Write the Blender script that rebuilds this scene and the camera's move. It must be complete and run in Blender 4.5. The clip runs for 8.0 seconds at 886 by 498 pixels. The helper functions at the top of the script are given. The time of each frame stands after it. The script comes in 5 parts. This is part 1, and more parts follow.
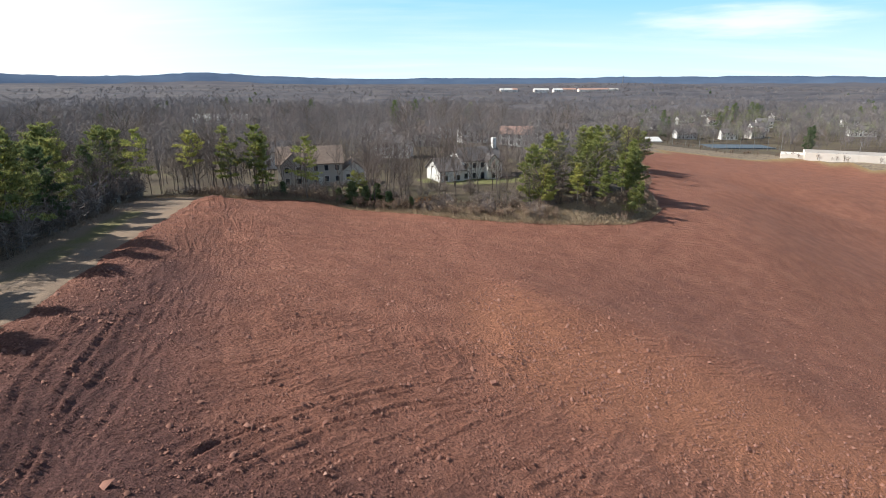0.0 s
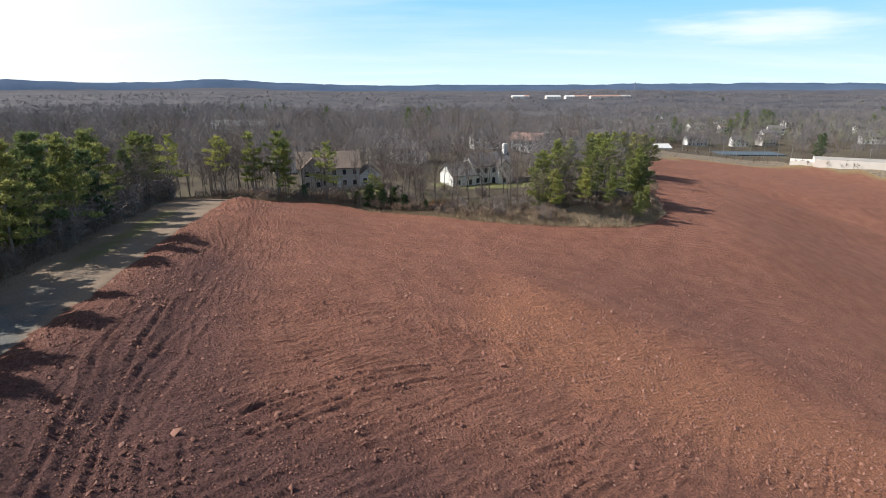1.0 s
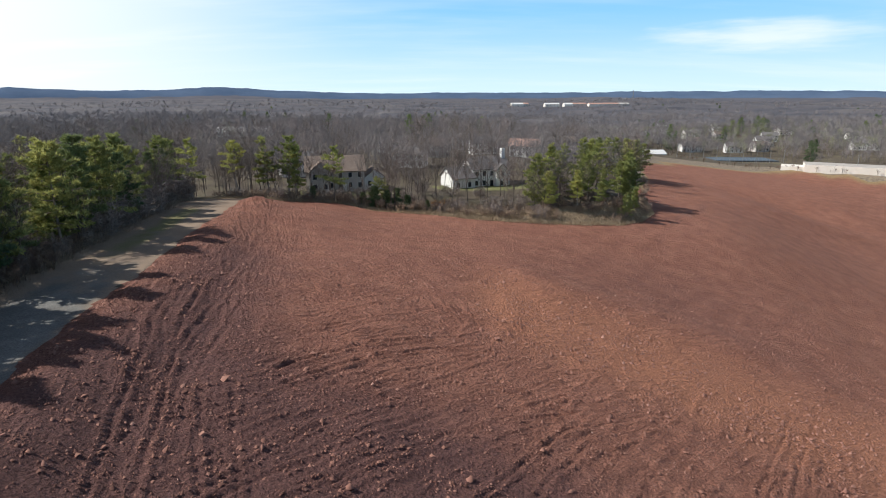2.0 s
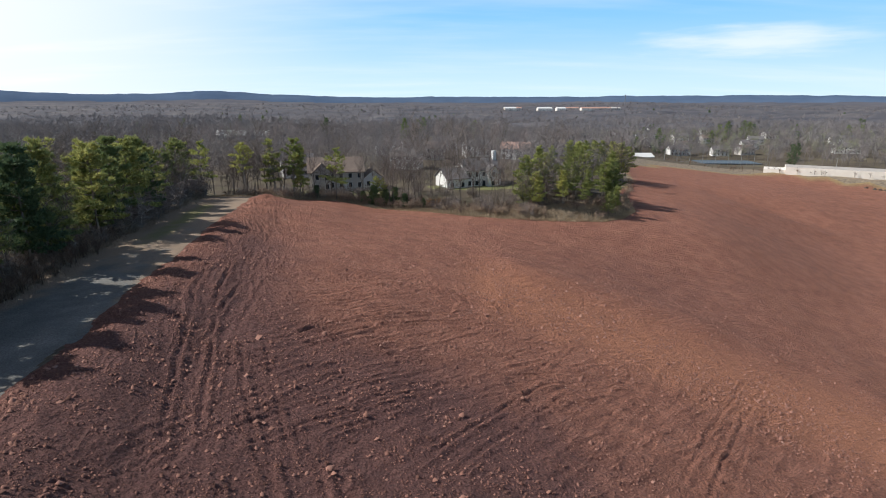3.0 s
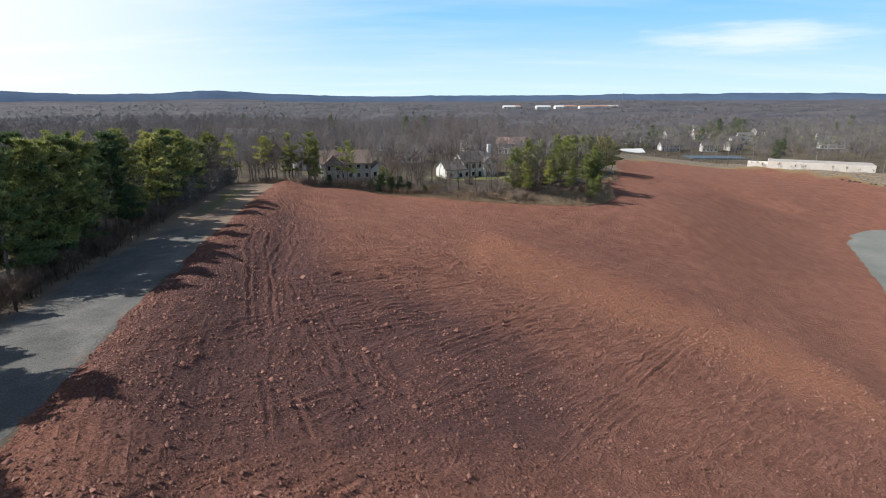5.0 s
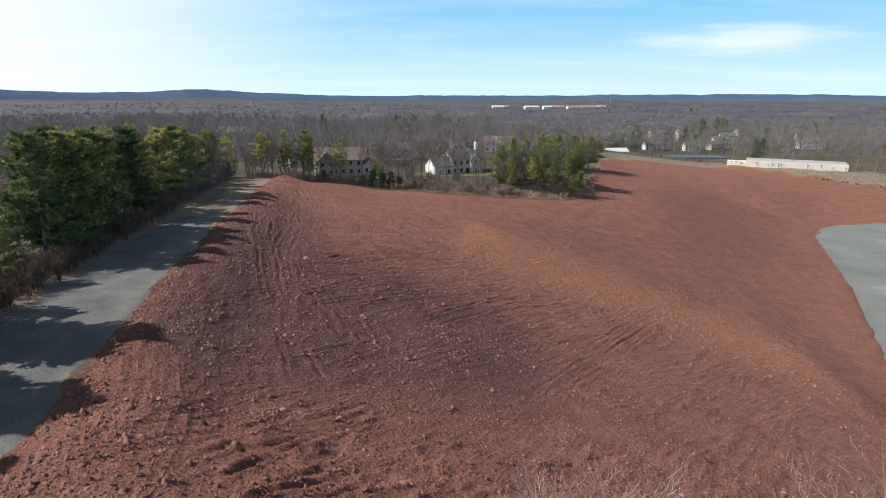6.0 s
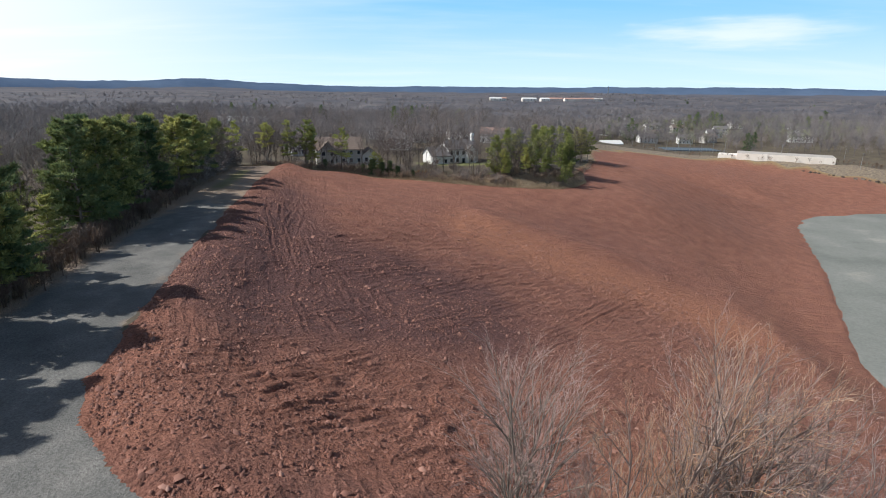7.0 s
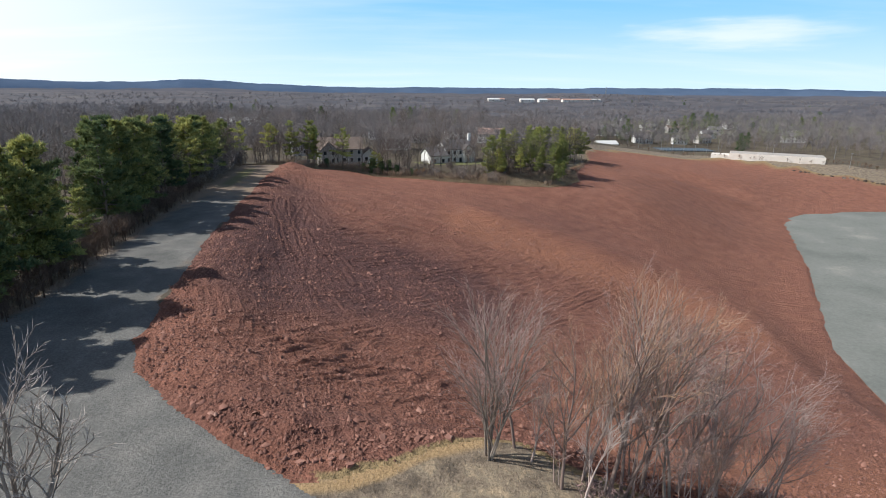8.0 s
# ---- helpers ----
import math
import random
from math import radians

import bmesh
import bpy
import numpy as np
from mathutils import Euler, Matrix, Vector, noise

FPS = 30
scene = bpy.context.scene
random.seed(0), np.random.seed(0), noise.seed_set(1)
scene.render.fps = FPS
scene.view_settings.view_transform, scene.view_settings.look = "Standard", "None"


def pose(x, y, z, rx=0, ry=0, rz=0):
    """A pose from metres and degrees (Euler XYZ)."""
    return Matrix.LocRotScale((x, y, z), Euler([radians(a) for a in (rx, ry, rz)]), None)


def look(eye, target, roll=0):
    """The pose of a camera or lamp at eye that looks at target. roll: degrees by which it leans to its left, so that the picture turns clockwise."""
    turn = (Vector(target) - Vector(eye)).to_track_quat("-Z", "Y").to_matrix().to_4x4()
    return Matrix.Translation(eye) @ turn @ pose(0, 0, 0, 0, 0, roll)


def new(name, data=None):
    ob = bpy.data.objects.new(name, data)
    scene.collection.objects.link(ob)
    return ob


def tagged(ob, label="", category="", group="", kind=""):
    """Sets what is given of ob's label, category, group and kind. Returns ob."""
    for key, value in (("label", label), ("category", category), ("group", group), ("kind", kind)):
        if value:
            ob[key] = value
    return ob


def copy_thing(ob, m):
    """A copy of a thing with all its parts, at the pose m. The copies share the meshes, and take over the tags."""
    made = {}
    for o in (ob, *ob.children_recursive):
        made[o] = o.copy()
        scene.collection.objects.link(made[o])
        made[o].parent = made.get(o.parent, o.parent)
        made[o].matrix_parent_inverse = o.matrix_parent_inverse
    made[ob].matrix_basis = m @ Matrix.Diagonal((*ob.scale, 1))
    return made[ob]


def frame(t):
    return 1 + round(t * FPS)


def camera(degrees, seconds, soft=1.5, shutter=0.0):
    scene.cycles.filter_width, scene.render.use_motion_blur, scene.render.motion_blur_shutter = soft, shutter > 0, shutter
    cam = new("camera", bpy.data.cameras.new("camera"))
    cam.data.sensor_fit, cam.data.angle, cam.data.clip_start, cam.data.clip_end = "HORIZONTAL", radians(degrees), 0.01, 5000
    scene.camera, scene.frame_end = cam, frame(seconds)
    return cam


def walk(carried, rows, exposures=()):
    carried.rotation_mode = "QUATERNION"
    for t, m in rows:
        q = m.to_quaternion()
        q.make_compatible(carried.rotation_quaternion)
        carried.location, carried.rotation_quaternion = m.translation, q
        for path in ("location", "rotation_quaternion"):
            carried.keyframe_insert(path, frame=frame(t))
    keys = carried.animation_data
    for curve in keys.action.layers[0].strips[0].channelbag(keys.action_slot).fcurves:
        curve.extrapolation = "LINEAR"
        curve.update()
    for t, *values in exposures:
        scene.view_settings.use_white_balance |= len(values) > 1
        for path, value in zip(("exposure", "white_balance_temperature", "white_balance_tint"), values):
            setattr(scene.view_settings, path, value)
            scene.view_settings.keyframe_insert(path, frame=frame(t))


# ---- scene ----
cam = camera(76.8, 8.0, soft=1.0)
METRES, EYE, TILT, LEAN, TURN = 65.0, 18.2, -16.7, 0.0, 0.0
ROWS = [
    (0.0, 0.0, 0.0, 0.0, 0.0, 0.0, -0.0),
    (0.5, -0.0022, -0.0391, -0.0077, 0.72, 0.29, -0.21),
    (1.0, -0.0054, -0.0886, -0.0192, 1.13, 0.62, -0.37),
    (1.5, -0.0065, -0.143, -0.0381, 1.31, 1.0, -0.37),
    (3.0, -0.0079, -0.354, -0.0944, 0.49, 1.75, -0.25),
    (3.5, -0.0083, -0.4198, -0.112, 0.76, 1.61, -0.31),
    (4.0, -0.0073, -0.4852, -0.1328, 0.93, 1.57, -0.31),
    (4.5, -0.0055, -0.5538, -0.156, 0.87, 1.64, -0.24),
    (6.0, 0.0002, -0.7449, -0.2174, -0.55, 1.63, 0.01),
    (6.5, 0.0008, -0.8064, -0.2327, -0.85, 1.2, -0.19),
    (7.0, 0.0014, -0.8613, -0.2468, -0.89, 0.78, -0.35),
    (7.5, 0.003, -0.9149, -0.2603, -0.76, 0.65, -0.38),
    (8.0, 0.0058, -0.961, -0.272, -1.02, 0.86, -0.3),
]
walk(cam, [(t, pose(0, 0, EYE, TILT, LEAN, TURN) @ pose(METRES * x, METRES * y, METRES * z, 90 + pitch, roll, yaw)) for t, x, y, z, yaw, pitch, roll in ROWS],
     exposures=[(0.0, 0.27, 6550, 10), (1.0, 0.17, 6500, 10), (2.0, 0.07, 6420, 10), (3.5, 0.01, 6380, 10), (6.0, 0.07, 6350, 10), (8.0, 0.06, 6280, 10)])

# ---- light ----
SUN_ELEV = radians(39.0)
SUN_TO = Vector((-1.0, 0.02, 0.0)).normalized()          # level direction towards the sun
sun_data = bpy.data.lights.new("sun", "SUN")
sun_data.energy, sun_data.angle, sun_data.color = 5.0, radians(0.53), (1.0, 0.955, 0.88)
sun = new("sun", sun_data)
sun.matrix_world = look(Vector((0, 0, 0)), -(SUN_TO * math.cos(SUN_ELEV) + Vector((0, 0, math.sin(SUN_ELEV)))))
sun.location = (0, 0, 150)

world = bpy.data.worlds.new("sky")
scene.world = world
world.use_nodes = True
wt = world.node_tree
wt.nodes.clear()


def wnode(kind):
    return wt.nodes.new(kind)


sky = wnode("ShaderNodeTexSky")
sky.sky_type, sky.sun_disc, sky.sun_elevation = "NISHITA", False, SUN_ELEV
sky.sun_rotation = math.atan2(SUN_TO.x, SUN_TO.y)
sky.altitude, sky.air_density, sky.dust_density, sky.ozone_density = 60.0, 1.0, 1.2, 1.5
wcoord = wnode("ShaderNodeTexCoord")
# thin cirrus: noise on the direction flattened towards the horizon
wsep = wnode("ShaderNodeSeparateXYZ")
wt.links.new(wcoord.outputs["Generated"], wsep.inputs[0])


def wmath(op, a, b=None):
    n = wnode("ShaderNodeMath")
    n.operation = op
    for i, v in enumerate((a, b)):
        if v is None:
            continue
        if isinstance(v, (int, float)):
            n.inputs[i].default_value = v
        else:
            wt.links.new(v, n.inputs[i])
    return n.outputs[0]


def wsmooth(v, lo, hi):
    n = wnode("ShaderNodeMapRange")
    n.interpolation_type = "SMOOTHSTEP"
    wt.links.new(v, n.inputs[0])
    n.inputs[1].default_value, n.inputs[2].default_value = lo, hi
    return n.outputs[0]


wz = wmath("MAXIMUM", wsep.outputs[2], 0.0)
wup = wmath("ADD", wz, 0.12)
wx = wmath("DIVIDE", wsep.outputs[0], wup)
wy = wmath("DIVIDE", wsep.outputs[1], wup)
wcomb = wnode("ShaderNodeCombineXYZ")
wt.links.new(wx, wcomb.inputs[0])
wt.links.new(wy, wcomb.inputs[1])
wmap = wnode("ShaderNodeMapping")
wmap.inputs["Rotation"].default_value = (0, 0, radians(-24))
wmap.inputs["Scale"].default_value = (0.35, 1.1, 1.0)
wt.links.new(wcomb.outputs[0], wmap.inputs[0])
wnoise = wnode("ShaderNodeTexNoise")
wnoise.inputs["Scale"].default_value, wnoise.inputs["Detail"].default_value = 0.9, 5.0
wnoise.inputs["Roughness"].default_value = 0.55
wt.links.new(wmap.outputs[0], wnoise.inputs[0])
cirrus = wsmooth(wnoise.outputs[0], 0.46, 0.74)
# one brighter wisp, high ahead to the right
wdot = wnode("ShaderNodeVectorMath")
wdot.operation = "DISTANCE"
WISP = Vector((0.45, 0.885, 0.086))
wsc = wnode("ShaderNodeVectorMath")
wsc.operation = "MULTIPLY"
wt.links.new(wcoord.outputs["Generated"], wsc.inputs[0])
wsc.inputs[1].default_value = (1.0, 0.4, 6.5)
wt.links.new(wsc.outputs[0], wdot.inputs[0])
wdot.inputs[1].default_value = (WISP.x, WISP.y * 0.4, WISP.z * 6.5)
wn2 = wnode("ShaderNodeTexNoise")
wt.links.new(wsc.outputs[0], wn2.inputs[0])
wn2.inputs["Scale"].default_value, wn2.inputs["Detail"].default_value = 11.0, 5.0
wisp = wsmooth(wmath("ADD", wdot.outputs["Value"], wmath("MULTIPLY", wn2.outputs[0], 0.22)), 0.29, 0.13)
# the bright veil round the sun's side
wnear = wnode("ShaderNodeVectorMath")
wnear.operation = "DOT_PRODUCT"
wt.links.new(wcoord.outputs["Generated"], wnear.inputs[0])
wnear.inputs[1].default_value = (SUN_TO * math.cos(SUN_ELEV) + Vector((0, 0, math.sin(SUN_ELEV))))[:]
veil = wmath("MULTIPLY", wsmooth(wnear.outputs["Value"], 0.12, 0.66), wsmooth(wz, 0.5, 0.2))
cloud = wmath("MINIMUM", wmath("ADD", wmath("ADD", wmath("MULTIPLY", cirrus, 0.22), wmath("MULTIPLY", wisp, 0.6)),
              wmath("MULTIPLY", veil, 0.95)), 0.97)


def wblend(fac, a, b):
    n = wnode("ShaderNodeMix")
    n.data_type = "RGBA"
    wt.links.new(fac, n.inputs[0])
    for i, v in ((6, a), (7, b)):
        if isinstance(v, tuple):
            n.inputs[i].default_value = (*v, 1.0)
        else:
            wt.links.new(v, n.inputs[i])
    return n.outputs[2]


# a clear spring sky: pale at the horizon, deepening fast; the sky model lights from higher up
pale = wblend(wsmooth(wz, -0.02, 0.17), (6.7, 8.6, 9.6), (2.2, 5.6, 9.7))
high = wblend(wsmooth(wz, -1.0, 0.3), (0, 0, 0), sky.outputs[0])
deep = wnode("ShaderNodeVectorMath")
deep.operation = "SCALE"
wt.links.new(high, deep.inputs[0])
deep.inputs["Scale"].default_value = 0.6
dome = wblend(wsmooth(wz, 0.12, 0.34), pale, deep.outputs[0])
clouded = wblend(cloud, dome, (9.8, 9.9, 9.7))
wbg = wnode("ShaderNodeBackground")
wt.links.new(clouded, wbg.inputs[0])
wbg.inputs[1].default_value = 0.108
wout = wnode("ShaderNodeOutputWorld")
wt.links.new(wbg.outputs[0], wout.inputs[0])


# ---- materials ----
def material(name, stops, scale=1.0, detail=6.0, rough=0.9, fine=0.0, fine_scale=8.0, bump=0.0, bump_scale=12.0,
             attr="", attr_colour=(0, 0, 0), attr2="", attr2_colour=(0, 0, 0), attr3="", attr3_colour=(0, 0, 0), per_object=0.0, island=0.0, metal=0.0,
             stretch=(1, 1, 1), through_light=0.0, coords="Object", tone=0.0):
    """A procedural surface: a colour ramp over noise, fine grain, tints by attribute, bump."""
    m = bpy.data.materials.new(name)
    m.use_nodes = True
    nt = m.node_tree
    bsdf = nt.nodes["Principled BSDF"]
    bsdf.inputs["Roughness"].default_value = rough
    bsdf.inputs["Metallic"].default_value = metal
    bsdf.inputs["Specular IOR Level"].default_value = 0.25
    link = nt.links.new
    co = nt.nodes.new("ShaderNodeTexCoord")
    mp = nt.nodes.new("ShaderNodeMapping")
    mp.inputs["Scale"].default_value = stretch
    link(co.outputs[coords], mp.inputs[0])
    n1 = nt.nodes.new("ShaderNodeTexNoise")
    n1.inputs["Scale"].default_value, n1.inputs["Detail"].default_value = scale, detail
    n1.inputs["Roughness"].default_value = 0.6
    link(mp.outputs[0], n1.inputs[0])
    ramp = nt.nodes.new("ShaderNodeValToRGB")
    els = ramp.color_ramp.elements
    while len(els) < len(stops):
        els.new(0.5)
    for e, (p, c) in zip(els, stops):
        e.position, e.color = p, (*c, 1)
    value = n1.outputs[0]

    def mathn(op, a, b):
        n = nt.nodes.new("ShaderNodeMath")
        n.operation = op
        for i, v in enumerate((a, b)):
            if isinstance(v, (int, float)):
                n.inputs[i].default_value = v
            else:
                link(v, n.inputs[i])
        return n.outputs[0]

    if tone:
        ta = nt.nodes.new("ShaderNodeAttribute")
        ta.attribute_name = "tone"
        value = mathn("ADD", mathn("MULTIPLY", ta.outputs["Fac"], tone), mathn("MULTIPLY", value, 1.0 - tone))
    if per_object:
        oi = nt.nodes.new("ShaderNodeObjectInfo")
        value = mathn("ADD", value, mathn("MULTIPLY", mathn("SUBTRACT", oi.outputs["Random"], 0.5), per_object))
    if island:
        ge = nt.nodes.new("ShaderNodeNewGeometry")
        value = mathn("ADD", value, mathn("MULTIPLY", mathn("SUBTRACT", ge.outputs["Random Per Island"], 0.5), island))
    link(value, ramp.inputs[0])
    colour = ramp.outputs[0]
    for at, ac in ((attr, attr_colour), (attr2, attr2_colour), (attr3, attr3_colour)):
        if at:
            an = nt.nodes.new("ShaderNodeAttribute")
            an.attribute_name = at
            n3 = nt.nodes.new("ShaderNodeTexNoise")
            n3.inputs["Scale"].default_value, n3.inputs["Detail"].default_value = (1.2 if at == "turf" else 0.35), 8.0
            link(co.outputs[coords], n3.inputs[0])
            f = mathn("ADD", an.outputs["Fac"], mathn("MULTIPLY", mathn("SUBTRACT", n3.outputs[0], 0.5), 0.55 if at in ("damp_shade", "orange") else 0.9))
            mr = nt.nodes.new("ShaderNodeMapRange")
            mr.interpolation_type = "SMOOTHSTEP"
            link(f, mr.inputs[0])
            mr.inputs[1].default_value, mr.inputs[2].default_value = (0.12, 0.9) if at in ("damp_shade", "orange") else (0.25, 0.8)
            mx = nt.nodes.new("ShaderNodeMix")
            mx.data_type = "RGBA"
            link(mr.outputs[0], mx.inputs[0])
            link(colour, mx.inputs[6])
            mx.inputs[7].default_value = (*ac, 1)
            colour = mx.outputs[2]
    if fine:
        n2 = nt.nodes.new("ShaderNodeTexNoise")
        n2.inputs["Scale"].default_value, n2.inputs["Detail"].default_value = fine_scale, 4.0
        n2.inputs["Roughness"].default_value = 0.7
        link(co.outputs[coords], n2.inputs[0])
        hs = nt.nodes.new("ShaderNodeHueSaturation")
        link(colour, hs.inputs["Color"])
        link(mathn("ADD", 1.0 - fine, mathn("MULTIPLY", n2.outputs[0], 2 * fine)), hs.inputs["Value"])
        colour = hs.outputs[0]
    link(colour, bsdf.inputs["Base Color"])
    if bump:
        nb = nt.nodes.new("ShaderNodeTexNoise")
        nb.inputs["Scale"].default_value, nb.inputs["Detail"].default_value = bump_scale, 6.0
        nb.inputs["Roughness"].default_value = 0.65
        link(mp.outputs[0], nb.inputs[0])
        height_out = nb.outputs[0]
        bn = nt.nodes.new("ShaderNodeBump")
        bn.inputs["Strength"].default_value = 1.0
        bn.inputs["Distance"].default_value = bump
        link(height_out, bn.inputs["Height"])
        link(bn.outputs[0], bsdf.inputs["Normal"])
    if through_light:
        tr = nt.nodes.new("ShaderNodeBsdfTranslucent")
        link(colour, tr.inputs[0])
        ms = nt.nodes.new("ShaderNodeMixShader")
        ms.inputs[0].default_value = through_light
        link(bsdf.outputs[0], ms.inputs[1])
        link(tr.outputs[0], ms.inputs[2])
        link(ms.outputs[0], nt.nodes["Material Output"].inputs[0])
    return m


M_GROUND = material("woodland floor", [(0.25, (0.07, 0.055, 0.042)), (0.5, (0.12, 0.098, 0.072)), (0.75, (0.16, 0.145, 0.085))],
                    scale=0.12, fine=0.35, fine_scale=2.5, bump=0.15, bump_scale=1.5)
# attribute tints: dark for damp soil and painted shade, orange for soil and painted sun
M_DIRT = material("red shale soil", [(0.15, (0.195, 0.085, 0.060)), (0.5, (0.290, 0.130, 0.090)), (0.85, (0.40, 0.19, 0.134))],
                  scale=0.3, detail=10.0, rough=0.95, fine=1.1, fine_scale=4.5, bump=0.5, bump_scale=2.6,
                  attr="damp_shade", attr_colour=(0.145, 0.072, 0.063), attr2="orange", attr2_colour=(0.405, 0.18, 0.108), attr3="turf", attr3_colour=(0.34, 0.25, 0.13))


def blade_lines(m, depth=0.3):
    """Fine scraped lines in the soil's relief that follow two families of machine passes."""
    nt = m.node_tree
    link = nt.links.new
    bump = [n for n in nt.nodes if n.bl_idname == "ShaderNodeBump"][0]
    base = bump.inputs["Height"].links[0].from_socket

    def m2(op, a, b=0.0):
        n = nt.nodes.new("ShaderNodeMath")
        n.operation = op
        for i, v in enumerate((a, b)):
            if isinstance(v, (int, float)):
                n.inputs[i].default_value = v
            else:
                link(v, n.inputs[i])
        return n.outputs[0]

    def at(name):
        n = nt.nodes.new("ShaderNodeAttribute")
        n.attribute_name = name
        return n.outputs["Fac"]

    def lines(kind, wide):
        c = nt.nodes.new("ShaderNodeCombineXYZ")
        link(m2("MULTIPLY", at(kind + "_along"), 0.09), c.inputs[0])
        link(m2("MULTIPLY", at(kind + "_across"), wide), c.inputs[1])
        n = nt.nodes.new("ShaderNodeTexNoise")
        n.inputs["Scale"].default_value, n.inputs["Detail"].default_value = 1.0, 2.0
        link(c.outputs[0], n.inputs[0])
        crest = m2("SUBTRACT", 1.0, m2("ABSOLUTE", m2("MULTIPLY", m2("SUBTRACT", n.outputs[0], 0.5), 5.0)))
        return m2("POWER", m2("MAXIMUM", crest, 0.0), 2.0)

    bank = at("bank_part")
    both = m2("ADD", m2("MULTIPLY", lines("bank", 0.55), bank), m2("MULTIPLY", lines("field", 0.5), m2("SUBTRACT", 1.0, bank)))
    co = nt.nodes.new("ShaderNodeTexCoord")
    patch = nt.nodes.new("ShaderNodeTexNoise")
    patch.inputs["Scale"].default_value, patch.inputs["Detail"].default_value = 0.16, 5.0
    link(co.outputs["Object"], patch.inputs[0])
    ramp = nt.nodes.new("ShaderNodeMapRange")
    link(patch.outputs[0], ramp.inputs[0])
    ramp.inputs[1].default_value, ramp.inputs[2].default_value = 0.38, 0.62
    link(m2("ADD", base, m2("MULTIPLY", m2("MULTIPLY", both, ramp.outputs[0]), depth)), bump.inputs["Height"])


blade_lines(M_DIRT, 0.5)
M_ROCK = material("red shale stone", [(0.15, (0.13, 0.062, 0.048)), (0.5, (0.27, 0.134, 0.102)), (0.85, (0.36, 0.19, 0.145)), (1.0, (0.42, 0.26, 0.21))],
                  scale=0.7, rough=0.85, island=0.5, per_object=0.4, fine=0.2, fine_scale=14.0)
M_ROCK_DARK = material("dark brown stone", [(0.2, (0.07, 0.055, 0.045)), (0.6, (0.13, 0.10, 0.085)), (0.9, (0.2, 0.165, 0.14))], scale=0.8, per_object=0.4, fine=0.3)
M_GRAVEL = material("grey gravel road", [(0.25, (0.112, 0.114, 0.109)), (0.5, (0.172, 0.17, 0.16)), (0.75, (0.255, 0.245, 0.225))],
                    scale=0.25, detail=8.0, rough=0.95, fine=0.9, fine_scale=7.0, bump=0.08, bump_scale=7.0,
                    attr="sand", attr_colour=(0.30, 0.225, 0.165), attr2="grassy", attr2_colour=(0.20, 0.185, 0.085))
M_LOT = material("grey crushed stone lot", [(0.3, (0.17, 0.18, 0.165)), (0.45, (0.21, 0.22, 0.20)), (0.58, (0.23, 0.238, 0.218)), (0.72, (0.31, 0.305, 0.27))],
                 scale=0.06, detail=8.0, rough=0.95, fine=0.35, fine_scale=1.6, bump=0.06, bump_scale=1.2)
M_BARK = material("grey bark", [(0.3, (0.17, 0.14, 0.12)), (0.6, (0.33, 0.28, 0.24))], scale=3.0, per_object=0.3, stretch=(1, 1, 0.25))
M_BARK_YOUNG = material("smooth young bark", [(0.3, (0.23, 0.17, 0.148)), (0.5, (0.36, 0.275, 0.24)), (0.7, (0.48, 0.385, 0.345))], scale=2.0, per_object=0.5, stretch=(1, 1, 0.25))
M_BARK_DARK = material("dark furrowed bark", [(0.3, (0.075, 0.062, 0.055)), (0.6, (0.15, 0.125, 0.11))], scale=3.0, per_object=0.3, stretch=(1, 1, 0.25))
M_TWIG = material("bare twigs", [(0.25, (0.17, 0.14, 0.128)), (0.55, (0.27, 0.225, 0.205)), (0.8, (0.36, 0.30, 0.27))],
                  scale=0.3, per_object=0.5, island=0.25)
M_TWIG_RED = material("reddish budding twigs", [(0.25, (0.23, 0.15, 0.14)), (0.55, (0.41, 0.285, 0.262)), (0.8, (0.57, 0.42, 0.385))],
                      scale=0.3, per_object=0.3, island=0.4)
M_TWIG_PALE = material("pale grey twigs", [(0.25, (0.34, 0.30, 0.28)), (0.55, (0.50, 0.45, 0.42)), (0.8, (0.62, 0.57, 0.53))],
                       scale=0.3, island=0.3)
M_TWIG_TAN = material("yellow-tan twigs", [(0.25, (0.33, 0.18, 0.105)), (0.55, (0.47, 0.29, 0.185)), (0.8, (0.57, 0.40, 0.285))],
                      scale=0.3, per_object=0.3, island=0.4)
M_NEEDLE = material("pine needles", [(0.2, (0.20, 0.235, 0.085)), (0.5, (0.39, 0.42, 0.145)), (0.8, (0.56, 0.54, 0.18))],
                    scale=0.25, per_object=0.5, island=0.5, rough=0.7, through_light=0.42)
M_NEEDLE_ROAD = material("green pine needles", [(0.2, (0.15, 0.19, 0.08)), (0.5, (0.30, 0.335, 0.125)), (0.8, (0.50, 0.485, 0.17))],
                         scale=0.25, per_object=0.45, island=0.5, rough=0.7, through_light=0.38)
M_NEEDLE_DARK = material("dark conifer needles", [(0.2, (0.075, 0.12, 0.065)), (0.5, (0.15, 0.205, 0.095)), (0.8, (0.25, 0.29, 0.115))],
                         scale=0.25, per_object=0.4, island=0.4, rough=0.7, through_light=0.3)
BARE_TONES = [(0.08, (0.10, 0.095, 0.10)), (0.3, (0.175, 0.162, 0.166)), (0.45, (0.225, 0.21, 0.213)), (0.58, (0.25, 0.205, 0.195)),
              (0.7, (0.31, 0.29, 0.285)), (0.84, (0.225, 0.22, 0.165)), (0.96, (0.38, 0.355, 0.345))]
M_WOODS = material("leafless woods", BARE_TONES, scale=0.35, detail=4.0, tone=0.75, island=0.12)
